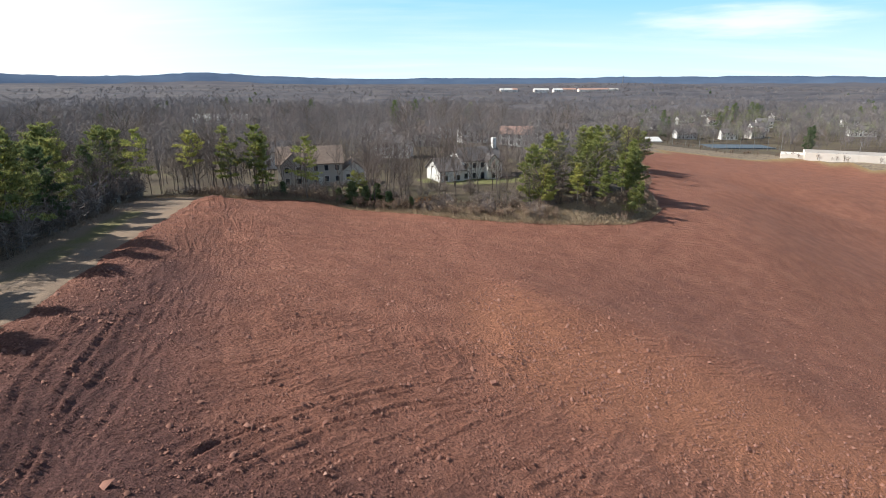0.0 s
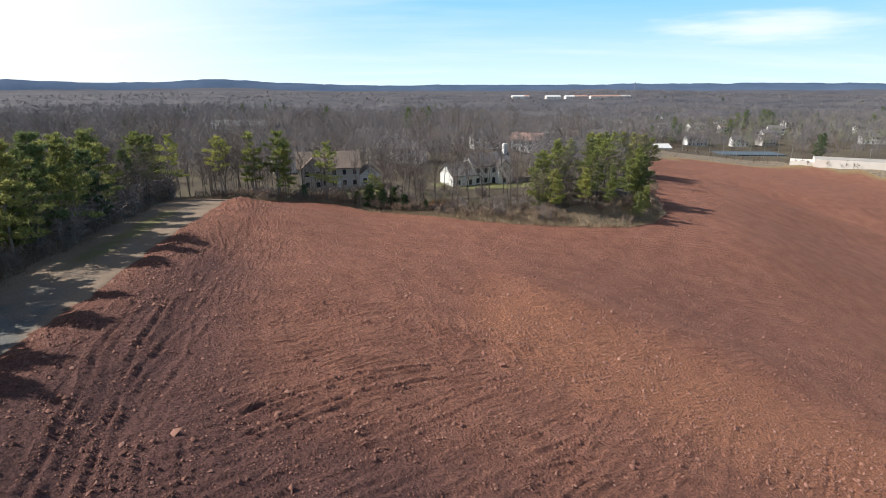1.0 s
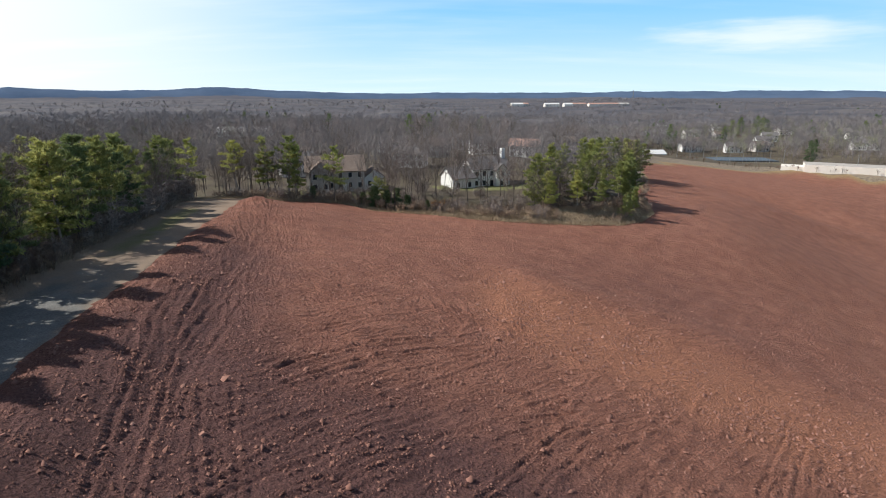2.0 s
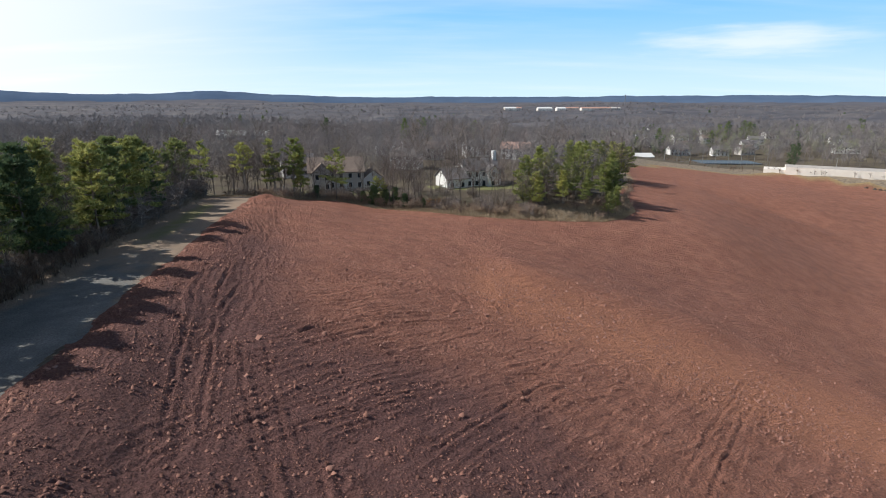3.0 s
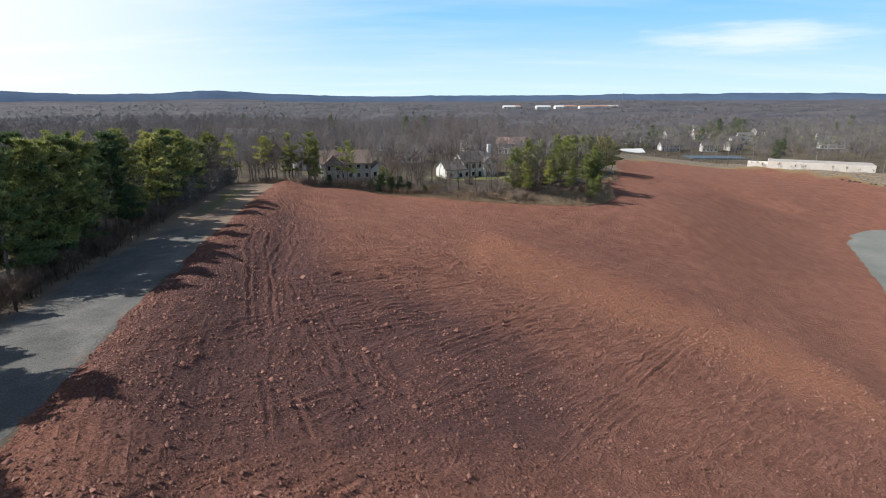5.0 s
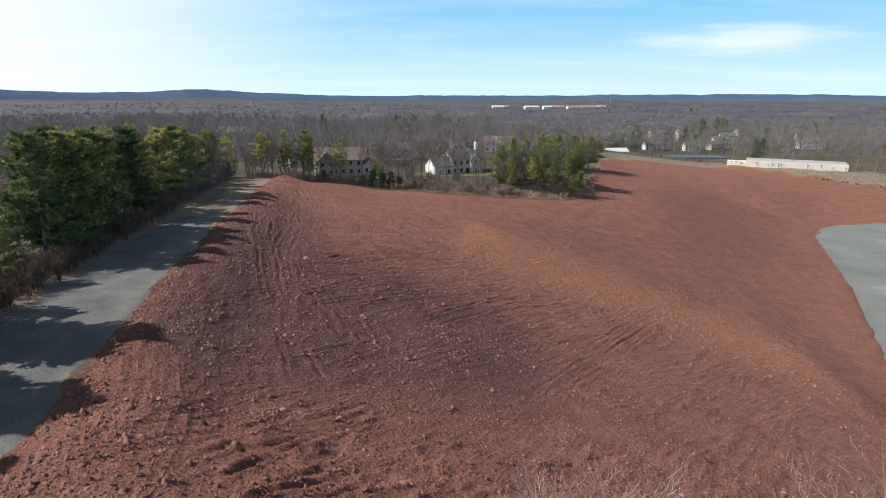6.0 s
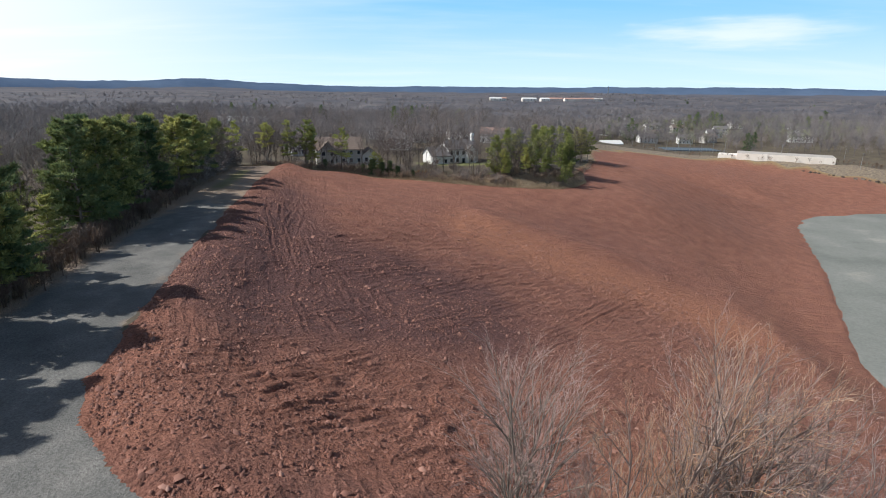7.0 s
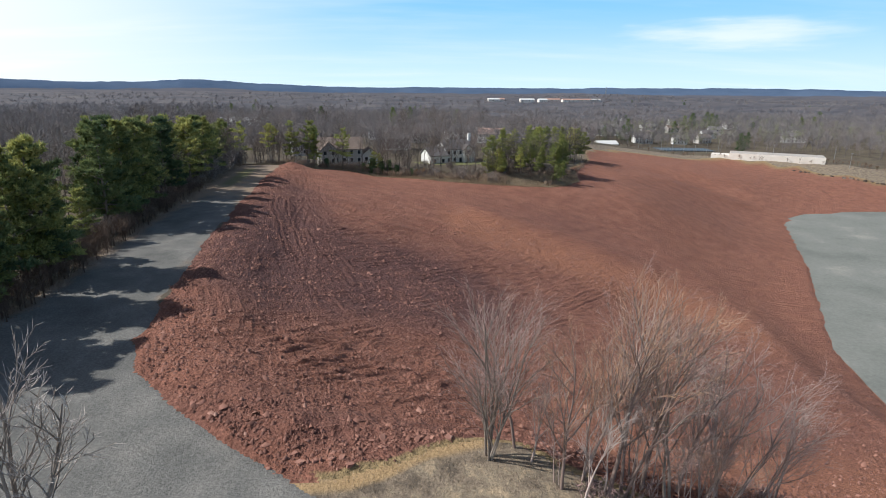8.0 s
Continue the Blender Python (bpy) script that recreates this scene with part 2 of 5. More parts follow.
M_WOODS_FAR = material("far leafless woods", [(0.08, (0.14, 0.135, 0.145)), (0.35, (0.185, 0.175, 0.182)), (0.55, (0.22, 0.20, 0.20)), (0.75, (0.26, 0.245, 0.245)), (0.95, (0.24, 0.24, 0.205))],
                       scale=0.3, detail=4.0, tone=0.85)
# shade between the crowns and blue haze are put into these canopy colours
M_CANOPY = material("far leafless canopy, shade and haze in colour", [(0.3, (0.06, 0.062, 0.078)), (0.45, (0.093, 0.092, 0.106)), (0.58, (0.12, 0.112, 0.12)), (0.72, (0.15, 0.143, 0.14))],
                    scale=0.012, detail=7.0, fine=0.25, fine_scale=0.07, bump=1.2, bump_scale=0.06, stretch=(0.6, 1.0, 1.0))
M_ORANGE_BRUSH = material("rust-coloured brush", [(0.2, (0.24, 0.11, 0.04)), (0.5, (0.38, 0.19, 0.07)), (0.8, (0.48, 0.28, 0.12))], scale=0.4, island=0.4)
M_WOODS_GREEN = material("budding woods", [(0.2, (0.17, 0.18, 0.12)), (0.5, (0.25, 0.26, 0.17)), (0.8, (0.33, 0.33, 0.23))],
                         scale=0.02, island=0.3, detail=3.0)
M_BRUSH = material("dry brush", [(0.2, (0.15, 0.105, 0.08)), (0.5, (0.28, 0.20, 0.15)), (0.8, (0.42, 0.33, 0.24))],
                   scale=0.2, per_object=0.6, island=0.4)
M_GRASS = material("dry verge grass", [(0.2, (0.24, 0.18, 0.12)), (0.5, (0.38, 0.295, 0.20)), (0.8, (0.54, 0.43, 0.30))],
                   scale=0.15, island=0.4)
M_STRAW = material("straw-coloured turf", [(0.36, (0.13, 0.105, 0.08)), (0.48, (0.24, 0.19, 0.14)), (0.56, (0.28, 0.23, 0.165)), (0.66, (0.40, 0.31, 0.21))],
                   scale=0.8, fine=0.7, fine_scale=7.0, bump=0.12, bump_scale=5.0, attr="rim", attr_colour=(0.40, 0.275, 0.145))
M_LAWN = material("spring lawn", [(0.3, (0.12, 0.13, 0.05)), (0.6, (0.20, 0.20, 0.09))], scale=0.3, fine=0.25, fine_scale=3.0)
M_SIDING = material("white siding", [(0.3, (0.72, 0.72, 0.71)), (0.7, (0.80, 0.80, 0.79))], scale=1.0, rough=0.6, stretch=(0.2, 0.2, 6.0))
M_SIDING_TAN = material("beige siding", [(0.3, (0.48, 0.455, 0.43)), (0.7, (0.58, 0.555, 0.53))], scale=1.0, rough=0.7, stretch=(0.2, 0.2, 6.0))
M_SHINGLE = material("grey roof shingles", [(0.3, (0.13, 0.125, 0.13)), (0.7, (0.21, 0.20, 0.20))], scale=1.2, rough=0.9, fine=0.2)
M_SHINGLE_BROWN = material("brown roof shingles", [(0.3, (0.19, 0.145, 0.12)), (0.7, (0.28, 0.225, 0.19))], scale=1.2, rough=0.9, fine=0.2)
M_SHINGLE_RED = material("red clay roof", [(0.3, (0.44, 0.27, 0.22)), (0.7, (0.52, 0.34, 0.28))], scale=1.2, rough=0.9)
M_GLASS = material("dark window glass", [(0.3, (0.02, 0.025, 0.035)), (0.7, (0.05, 0.06, 0.08))], scale=2.0, rough=0.08)
M_TRIM = material("white trim paint", [(0.3, (0.74, 0.74, 0.72)), (0.7, (0.82, 0.82, 0.80))], scale=4.0, rough=0.5)
M_PANEL = material("cream wall panels", [(0.3, (0.76, 0.70, 0.63)), (0.7, (0.84, 0.79, 0.73))], scale=0.25, rough=0.8, per_object=0.25)
M_MEMBRANE = material("pale roof membrane", [(0.3, (0.42, 0.385, 0.35)), (0.7, (0.52, 0.48, 0.44))], scale=0.2, rough=0.8)
M_COURT = material("blue sports court", [(0.3, (0.10, 0.14, 0.18)), (0.7, (0.13, 0.17, 0.21))], scale=0.3, rough=0.8)
M_METAL = material("grey galvanised metal", [(0.3, (0.30, 0.30, 0.30)), (0.7, (0.42, 0.42, 0.41))], scale=3.0, rough=0.5, metal=0.6)


def hazy_hill_material(name, low, high):
    """Plain distance: the blue of haze is mixed into the dull wooded base colour."""
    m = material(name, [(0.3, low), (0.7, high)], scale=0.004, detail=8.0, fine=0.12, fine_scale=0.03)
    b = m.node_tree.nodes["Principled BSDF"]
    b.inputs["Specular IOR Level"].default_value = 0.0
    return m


# both ridges carry painted haze, stronger on the farther one
M_HILL = hazy_hill_material("distant hills, haze in colour", (0.075, 0.115, 0.19), (0.105, 0.15, 0.23))
M_HILL_B = hazy_hill_material("wooded middle distance, haze in colour", (0.10, 0.105, 0.13), (0.15, 0.145, 0.16))


# ---- ground ----
def lattice(ix, iy, seed):
    h = (ix.astype(np.int64) * 374761393 + iy.astype(np.int64) * 668265263 + seed * 974634541) & 0x7FFFFFFF
    h = ((h ^ (h >> 13)) * 1274126177) & 0x7FFFFFFF
    return ((h ^ (h >> 16)) & 0xFFFF) / 65535.0


def vnoise(x, y, seed=0):
    """Smooth value noise from 0 to 1 on arrays."""
    x, y = np.asarray(x, float), np.asarray(y, float)
    ix, iy = np.floor(x), np.floor(y)
    fx, fy = x - ix, y - iy
    fx, fy = fx * fx * (3 - 2 * fx), fy * fy * (3 - 2 * fy)
    a, b = lattice(ix, iy, seed), lattice(ix + 1, iy, seed)
    c, d = lattice(ix, iy + 1, seed), lattice(ix + 1, iy + 1, seed)
    return (a * (1 - fx) + b * fx) * (1 - fy) + (c * (1 - fx) + d * fx) * fy


def fbm(x, y, octaves=4, seed=0):
    total, amp, norm = 0.0, 1.0, 0.0
    for k in range(octaves):
        total, norm = total + amp * (vnoise(x * 2 ** k + 17.3 * k, y * 2 ** k - 9.1 * k, seed + k) - 0.5), norm + amp
        amp *= 0.5
    return total / norm * 2


def sstep(v, lo, hi):
    t = np.clip((np.asarray(v, float) - lo) / (hi - lo), 0, 1)
    return t * t * (3 - 2 * t)


ROAD_Y = (-60, -41, -38.5, -35, -31, -26, -17, -2, 19, 44, 72, 91, 104, 112)
ROAD_RIGHT = (18, -7, -10.2, -15.3, -19.2, -22.0, -24.2, -27.7, -31.3, -35.8, -40.7, -42.5, -45, -46)
ROAD_LEFT = (-44, -40, -39, -38, -37, -36.3, -36.6, -39.2, -43.2, -47.5, -51.5, -54.5, -56, -56)


def road_right(y):
    return np.interp(y, ROAD_Y, ROAD_RIGHT)


def road_left(y):
    return np.interp(y, ROAD_Y, ROAD_LEFT)


def lot_inside(x, y):
    """Metres inside the stone lot's edge (minus: outside)."""
    left = x - np.interp(y, (-40, 17, 39, 89, 125, 150, 165, 172), (66, 75.5, 82, 110, 127, 139, 151, 162))
    far = np.interp(x, (150, 163, 205, 400), (163, 172, 180, 190)) - y
    return np.minimum(left * 0.85, far)


def field_end(x):
    """Where the soil ends: the tree belt, the planted island's edge, the grass strip before the warehouse."""
    return np.interp(x, (-60, -44, -40, -36, -29, -19, -7, 2, 13, 25, 37, 45, 51, 53, 56, 64, 76, 88, 104, 124, 160, 188, 205, 218, 226, 237, 262),
                     (100, 105, 107, 115, 116, 114.5, 112.5, 108.5, 108, 109.5, 113, 119, 128, 142, 162, 176, 206, 255, 285, 292, 300, 298, 276, 255, 235, 221, 216))


def height(x, y):
    """The lie of the land, without the small relief."""
    x, y = np.asarray(x, float), np.asarray(y, float)
    u, v = np.clip(x, -40, 78) / 50, (np.clip(y, -42, 112) - 40) / 50
    bank = (-8.135 + 0.316 * v + 1.598 * v ** 2 - 1.194 * v ** 3 - 12.531 * u + 3.262 * u * v + 3.048 * u * v ** 2
            - 2.762 * u ** 2 - 1.935 * u ** 2 * v + 1.804 * u ** 3)
    slope = np.interp(y, (50, 85), (0.6, 0.13)) + 0.7 * sstep(x, -34, 30)
    shelf = 0.3 - 0.022 * np.clip(y, -60, 150) - slope * np.maximum(x - road_right(y), 0)
    bank = 0.5 * (bank + shelf + np.sqrt((bank - shelf) ** 2 + 6.0)) - 0.3
    bank = np.maximum(bank, -30.5) - 0.09 * np.clip(x - 78, 0, 25)
    road = 0.3 - 0.022 * np.clip(y, -60, 150)
    side = sstep(x - road_right(y), 0, 11)
    z = road * (1 - side) + bank * side
    beyond = np.clip(-14 - 0.11 * (x - 86), -25, -7.5)
    beyond = np.where(x < 30, np.minimum(-7.5, beyond), beyond)
    z = z + (beyond - z) * sstep(y, 92, 140)
    reach = np.interp(y, (40, 90, 150), (-14, -45, -62))
    ease = (lot_inside(x, y) - 2) / (2 - reach)
    z = z + (-31 - z) * (0.35 * np.clip(ease + 1, 0, 1) ** 1.5 + 0.65 * sstep(ease, -1, 0))
    crest = (y - 72 + 0.27 * (x - 10)) / 6.5
    z = z + 1.3 * np.exp(-crest ** 2) * sstep(x, 2, 14) * (1 - sstep(x, 40, 62))
    # the grassy knoll under the front trees and the level ground behind
    knoll = 0.5 - 0.16 * np.clip(x - 5, 0, 60)
    z = z + (knoll - z) * sstep(-y, 34.5, 38.5) * (1 - sstep(x, 9, 36))
    island = sstep(y - field_end(x), 0.5, 7) * sstep(x, 16, 30) * (1 - sstep(x, 50, 58)) * (1 - sstep(y, 150, 185))
    z = z + 1.6 * island
    # a low rise under the warehouse
    off = np.abs((x - 195) * 0.485 + (y - 303) * 0.875)
    z = z + 3.1 * np.exp(-(off / 16) ** 2) * sstep(x, 165, 192) * (1 - sstep(x, 250, 275))
    # the wide country beyond
    r = np.hypot(x, y)
    plain = -24 + 10 * fbm(x / 420, y / 420, 3, 5) + 13 * sstep(r, 900, 2200)
    z = z + (plain - z) * sstep(r, 380, 620)
    rise = np.exp(-(((x - 620) / 300) ** 2 + ((y - 1850) / 420) ** 2))
    return z + 12 * rise


# machine tracks: start, end, sideways bow, depth
TRACKS = ((-10.3, -9.9, -30.5, 46.5, 1.2, 0.2), (-11.9, 8.4, -29.4, 58, 1.3, 0.17), (-20.8, 19.4, -25.5, 51.6, 0.5, 0.15), (-15.6, 27.9, 4.1, 47, 1.8, 0.24),
          (-12.7, 29.1, 2.6, 43.7, -0.7, 0.2), (-15.8, 9.5, 11.6, 39.9, 1.0, 0.18), (-10, 14.4, 13.6, 34.7, 1.5, 0.18), (-1.1, 4.6, 12.5, 26, 0.5, 0.2),
          (18, 13, 44, 49, 0.8, 0.18), (16.5, 10.2, 62, 65.5, 1.0, 0.16), (8, -4.7, 57.6, 66.5, 1.0, 0.16), (-10.5, -5.4, 11.2, 31, 1.0, 0.18),
          (-21, 2.5, 10, 48, 4.0, 0.14), (26, 2, 52, 36, 1.0, 0.15), (-15, 58, -12, 49, 0.4, 0.18), (-13.2, 87, -6.7, 75, 0.5, 0.12),
          (20, 84, 70, 104, -5.0, 0.08), (40, 60, 110, 170, 9.0, 0.10), (60, 66, 150, 190, 10.0, 0.10), (-12.3, -24.6, -4, -12, 0.5, 0.22), (-10.2, -30, 2, -18, 0.8, 0.2))


def tracks(x, y):
    """Relief of the wheel and blade marks."""
    z = np.zeros_like(x)
    for x0, y0, x1, y1, bow, deep in TRACKS:
        dx, dy = x1 - x0, y1 - y0
        length = math.hypot(dx, dy)
        s = ((x - x0) * dx + (y - y0) * dy) / length ** 2
        d = ((x - x0) * -dy + (y - y0) * dx) / length - bow * 4 * s * (1 - s) + 0.5 * (vnoise(x / 3, y / 3, 61) - 0.5)
        on = sstep(s, -0.02, 0.05) * (1 - sstep(s, 0.93, 1.02)) * sstep(vnoise(s * length / 14, d * 0 + x0, 77), 0.2, 0.6)
        for off in (-1.15, 1.15):
            e = np.abs(d - off)
            z += on * deep * (-0.28 * np.exp(-(e / 0.24) ** 2) + 0.85 * np.exp(-((e - 0.4) / 0.15) ** 2) * (0.3 + 0.9 * vnoise(x / 0.8, y / 0.8, 63)))
    return z


def streaks(u, v, wide, long, seed):
    """Broken sharp-crested lines that run along u."""
    n = vnoise(u / long, v / wide, seed) * 0.65 + vnoise(u / long * 2.3, v / wide * 2.1, seed + 1) * 0.35
    crest = 1 - np.abs(n * 2 - 1)
    return np.clip(crest - 0.78, 0, 1) / 0.22


def ridge_marks(x, y):
    """Low windrows and blade marks that run in families across the field."""
    w = 2.0 * fbm(x / 9, y / 9, 2, 91)
    z = np.zeros_like(x)
    # along the road bank
    a = 1 - sstep(x - road_right(y), 9, 20)
    along, across = 0.955 * y - 0.295 * x + w * 0.4, 0.955 * x + 0.295 * y
    z += a * (0.015 + 0.08 * vnoise(x / 1.1, y / 1.1, 117)) * streaks(along, across + 0.3 * w, 0.85, 14.0, 111)
    # long lines that climb across the middle and the right-hand slope
    for deg, seed, wide in ((53, 123, 1.2), (42, 133, 1.5)):
        c, sn = math.cos(radians(deg)), math.sin(radians(deg))
        a = sstep(vnoise(x / 13, y / 13, seed - 2), 0.3, 0.6) * sstep(x - road_right(y), 7, 14) * (1 - sstep(y + 0.2 * x, 44, 62)) * (1 - sstep(x, 70, 90))
        z += a * (0.03 + 0.12 * vnoise(x / 1.1, y / 1.1, seed + 7)) * streaks(c * x + sn * y, c * y - sn * x + 0.6 * w, wide, 17.0, seed)
    # crosswise lug heaps in two patches
    for cx, cy, ax, ay, deep, deg in ((-8, 4, 9, 8, 0.3, 116), (1, 53, 11, 4, 0.28, 110), (-14, 52, 7, 10, 0.2, 110), (-4, -22, 17, 9, 0.3, 48), (8, -14, 14, 9, 0.26, 30)):
        a = np.exp(-(((x - cx) / ax) ** 2 + ((y - cy) / ay) ** 2))
        c, sn = math.cos(radians(deg)), math.sin(radians(deg))
        z += (0.25 + 0.9 * vnoise(x / 1.2, y / 1.2, 147)) * a * deep * streaks(c * x + sn * y, c * y - sn * x + 0.5 * w, 0.95, 5.5, 141 + int(cx))
    return z


def dirt_here(x, y):
    """1 on the bare red soil, 0 off it."""
    wob = 1.6 * fbm(x / 5, y / 5, 3, 31)
    left = sstep(x - road_right(y) + wob * 0.7, -0.4, 0.6)
    # far edge: tree belt, then the tip of the planted island, then the grass strip before the wall
    far_y = field_end(x)
    far = sstep(far_y - y + wob, -0.8, 0.8)
    near = sstep(y - np.interp(x, (-12, -8, -4.6, -1.5, 0.5, 2.9, 5.4, 7, 9, 13, 20, 46), (-41.2, -41.2, -41.0, -39.7, -38.2, -37.4, -38.0, -39.3, -40.4, -42.2, -46, -70)) + 0.5 * wob, -0.5, 0.5)
    lot = 1 - sstep(lot_inside(x, y) + 0.5 * wob, 0.2, 1.2)
    return left * far * near * lot * (1 - sstep(x, 290, 310))


def relief(x, y):
    d = dirt_here(x, y)
    rough = 0.30 * (1 - 0.7 * sstep(x, 14, 42)) * fbm(x / 9, y / 9, 3, 3) + 0.07 * fbm(x / 1.3, y / 1.3, 2, 9) + 0.05 * np.maximum(fbm(x / 0.7, y / 0.7, 2, 12), 0)
    heap = 0.22 * sstep(x - road_right(y), 0.0, 2.2) * (1 - sstep(x - road_right(y), 4.5, 10)) * (1 - sstep(y, 96, 104)) * (1 + 0.8 * sstep(y, 40, 70)) * (0.7 + 0.6 * fbm(x / 2.2, y / 2.2, 3, 22))
    edge = 0.25 * np.exp(-((np.interp(x, (-12, 3, 30), (-38, -34.5, -34)) - y) / 1.6) ** 2) * (0.6 + fbm(x / 1.5, y / 1.5, 2, 23)) * (x < 32)
    z = d * (rough + tracks(x, y) + ridge_marks(x, y) + heap + edge)
    z = z + d * 0.9 * np.exp(-((x + 39.5) / 3.4) ** 2 - ((y - 97) / 2.6) ** 2) * (0.7 + 0.7 * fbm(x / 1.2, y / 1.2, 3, 24))
    lump = (1 - d) * (0.15 * fbm(x / 4, y / 4, 3, 41) + 1.3 * np.exp(-((x + 51) / 4.5) ** 2 - ((y - 110) / 1.8) ** 2) * (0.8 + 0.6 * fbm(x / 1.5, y / 1.5, 2, 25)))
    inroad = (x < road_right(y) - 0.4) & (x > road_left(y) - 1)
    li = lot_inside(x, y) + 1.0 * fbm(x / 4, y / 4, 3, 53)
    brim = 0.22 * sstep(li, -9, -1) * (1 - sstep(li, -0.6, 0.8)) - 0.16 * sstep(li, -0.6, 0.8)
    return z * (1 - sstep(li, -0.5, 0.5)) + np.where(inroad, -0.14, lump * (li < 0)) + brim


def ground_z(x, y):
    return height(x, y) + relief(np.asarray(x, float), np.asarray(y, float))


def spot(x, y):
    return float(ground_z(np.array([float(x)]), np.array([float(y)]))[0])


def mesh_object(name, verts, faces, mat, parent=None, smooth=False, label=""):
    me = bpy.data.meshes.new(name)
    me.from_pydata([tuple(v) for v in verts] if not isinstance(verts, np.ndarray) else verts.tolist(), [],
                   faces.tolist() if isinstance(faces, np.ndarray) else faces)
    me.materials.append(mat)
    if smooth:
        me.polygons.foreach_set("use_smooth", [True] * len(me.polygons))
    me.update()
    ob = new(name, me)
    if parent:
        ob.parent = parent
    if label:
        ob["label"] = label
    return ob


def grid_mesh(name, X, Y, Z, mat, keep=None):
    """A sheet over the product of two coordinate rows."""
    ny, nx = X.shape
    idx = np.arange(nx * ny).reshape(ny, nx)
    f = np.stack([idx[:-1, :-1], idx[:-1, 1:], idx[1:, 1:], idx[1:, :-1]], -1).reshape(-1, 4)
    if keep is not None:
        f = f[keep.reshape(-1)]
    used = np.unique(f)
    back = np.full(nx * ny, -1)
    back[used] = np.arange(len(used))
    v = np.stack([X, Y, Z], -1).reshape(-1, 3)[used]
    me = bpy.data.meshes.new(name)
    me.vertices.add(len(v))
    me.vertices.foreach_set("co", v.ravel())
    me.loops.add(f.size)
    me.loops.foreach_set("vertex_index", back[f].ravel().astype(np.int32))
    me.polygons.add(len(f))
    me.polygons.foreach_set("loop_start", np.arange(0, f.size, 4, dtype=np.int32))
    me.polygons.foreach_set("use_smooth", np.ones(len(f), bool))
    me.update(calc_edges=True)
    me.validate()
    me.materials.append(mat)
    return new(name, me), v


def attribute(ob, name, values):
    at = ob.data.attributes.new(name, "FLOAT", "POINT")
    at.data.foreach_set("value", np.asarray(values, np.float32))


def spread(core, first, grow, end):
    out, step, p = [], first, core
    while p < end:
        step *= grow
        p += step
        out.append(p)
    return out


xs = np.array([-v for v in spread(60, 0.5, 1.13, 4300)][::-1] + list(np.arange(-60, -34, 0.5)) + list(np.arange(-34, 28, 0.22)) + list(np.arange(28, 44, 0.3))
              + list(np.arange(44, 110, 0.7)) + spread(110, 0.8, 1.11, 4300))
ys = np.array([-v for v in spread(46, 0.4, 1.2, 900)][::-1] + list(np.arange(-46, 54, 0.24)) + list(np.arange(54, 80, 0.4))
              + list(np.arange(80, 130, 0.65)) + spread(130, 0.8, 1.1, 4400))
GX, GY = np.meshgrid(xs, ys)
GZ = ground_z(GX, GY)
ground, gv = grid_mesh("ground", GX, GY, GZ, M_GROUND)
ground.data.materials.append(M_DIRT)
ground.data.materials.append(M_LAWN)
ground.data.materials.append(M_STRAW)
gd = dirt_here(gv[:, 0], gv[:, 1])
n_poly = len(ground.data.polygons)
lv = np.zeros(n_poly * 4, np.int32)
ground.data.loops.foreach_get("vertex_index", lv)
pd = gd[lv].reshape(-1, 4).mean(1)
pc = gv[lv].reshape(-1, 4, 3).mean(1)
px, py = pc[:, 0], pc[:, 1]
lawn = (((px - 8) / 15) ** 2 + ((py - 150) / 5.5) ** 2 < 1) | (((px + 34) / 14) ** 2 + ((py - 140) / 5) ** 2 < 1)
straw = ((py < -30) & (px > -11) & (px < 40)) | ((px > -46) & (px < 56) & (py < field_end(px) + 9) & (py > 90)) | ((px > 75) & (py > 150) & (py < field_end(px) + 55) & (px < 330))
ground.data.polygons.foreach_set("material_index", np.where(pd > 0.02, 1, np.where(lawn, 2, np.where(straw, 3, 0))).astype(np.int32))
# damp soil, plus shade beyond the crest and among the bank's clods, as colour
damp_and_shade = (1.05 * np.exp(-(((gv[:, 0] + 4) / 20) ** 2 + ((gv[:, 1] - 15) / 18) ** 2)) + 0.4 * np.exp(-(((gv[:, 0] - 36) / 30) ** 2 + ((gv[:, 1] - 80) / 20) ** 2))
           + (0.5 + 0.22 * sstep(gv[:, 1], -14, 0)) * np.exp(-((gv[:, 0] - road_right(gv[:, 1]) - 8) / 10) ** 2) * (1 - sstep(gv[:, 1], 55, 85)) + 0.15 * np.exp(-(((gv[:, 0] + 2) / 18) ** 2 + ((gv[:, 1] + 14) / 14) ** 2)))
damp_and_shade = damp_and_shade * (0.35 + 0.65 * sstep(gv[:, 1], -26, -8)) + 0.5 * np.exp(-(((gv[:, 0] + 6) / 18) ** 2 + ((gv[:, 1] - 2) / 11) ** 2)) + 0.3 * np.exp(-((gv[:, 1] + 37) / 5) ** 2) * (1 - sstep(gv[:, 0], 6, 12))
attribute(ground, "damp_shade", damp_and_shade)
on_turf = (gv[:, 0] > road_right(gv[:, 1]) + 1.5) & (lot_inside(gv[:, 0], gv[:, 1]) < -4)
rim = (gv[:, 1] - np.interp(gv[:, 0], (-9, -4.6, -1.5, 0.5, 2.9, 5.4, 7), (-41.4, -41.0, -39.7, -38.2, -37.4, -38.0, -39.3))) / 1.5
attribute(ground, "rim", 0.8 * np.exp(-((rim + 0.4) / 0.6) ** 2) * (1 - sstep(gv[:, 0], 2.5, 6)) * (gv[:, 1] < -30))
attribute(ground, "turf", np.where(on_turf, np.where(gv[:, 1] > 90, 0.8, 1.25) * (1 - gd), 0.0))
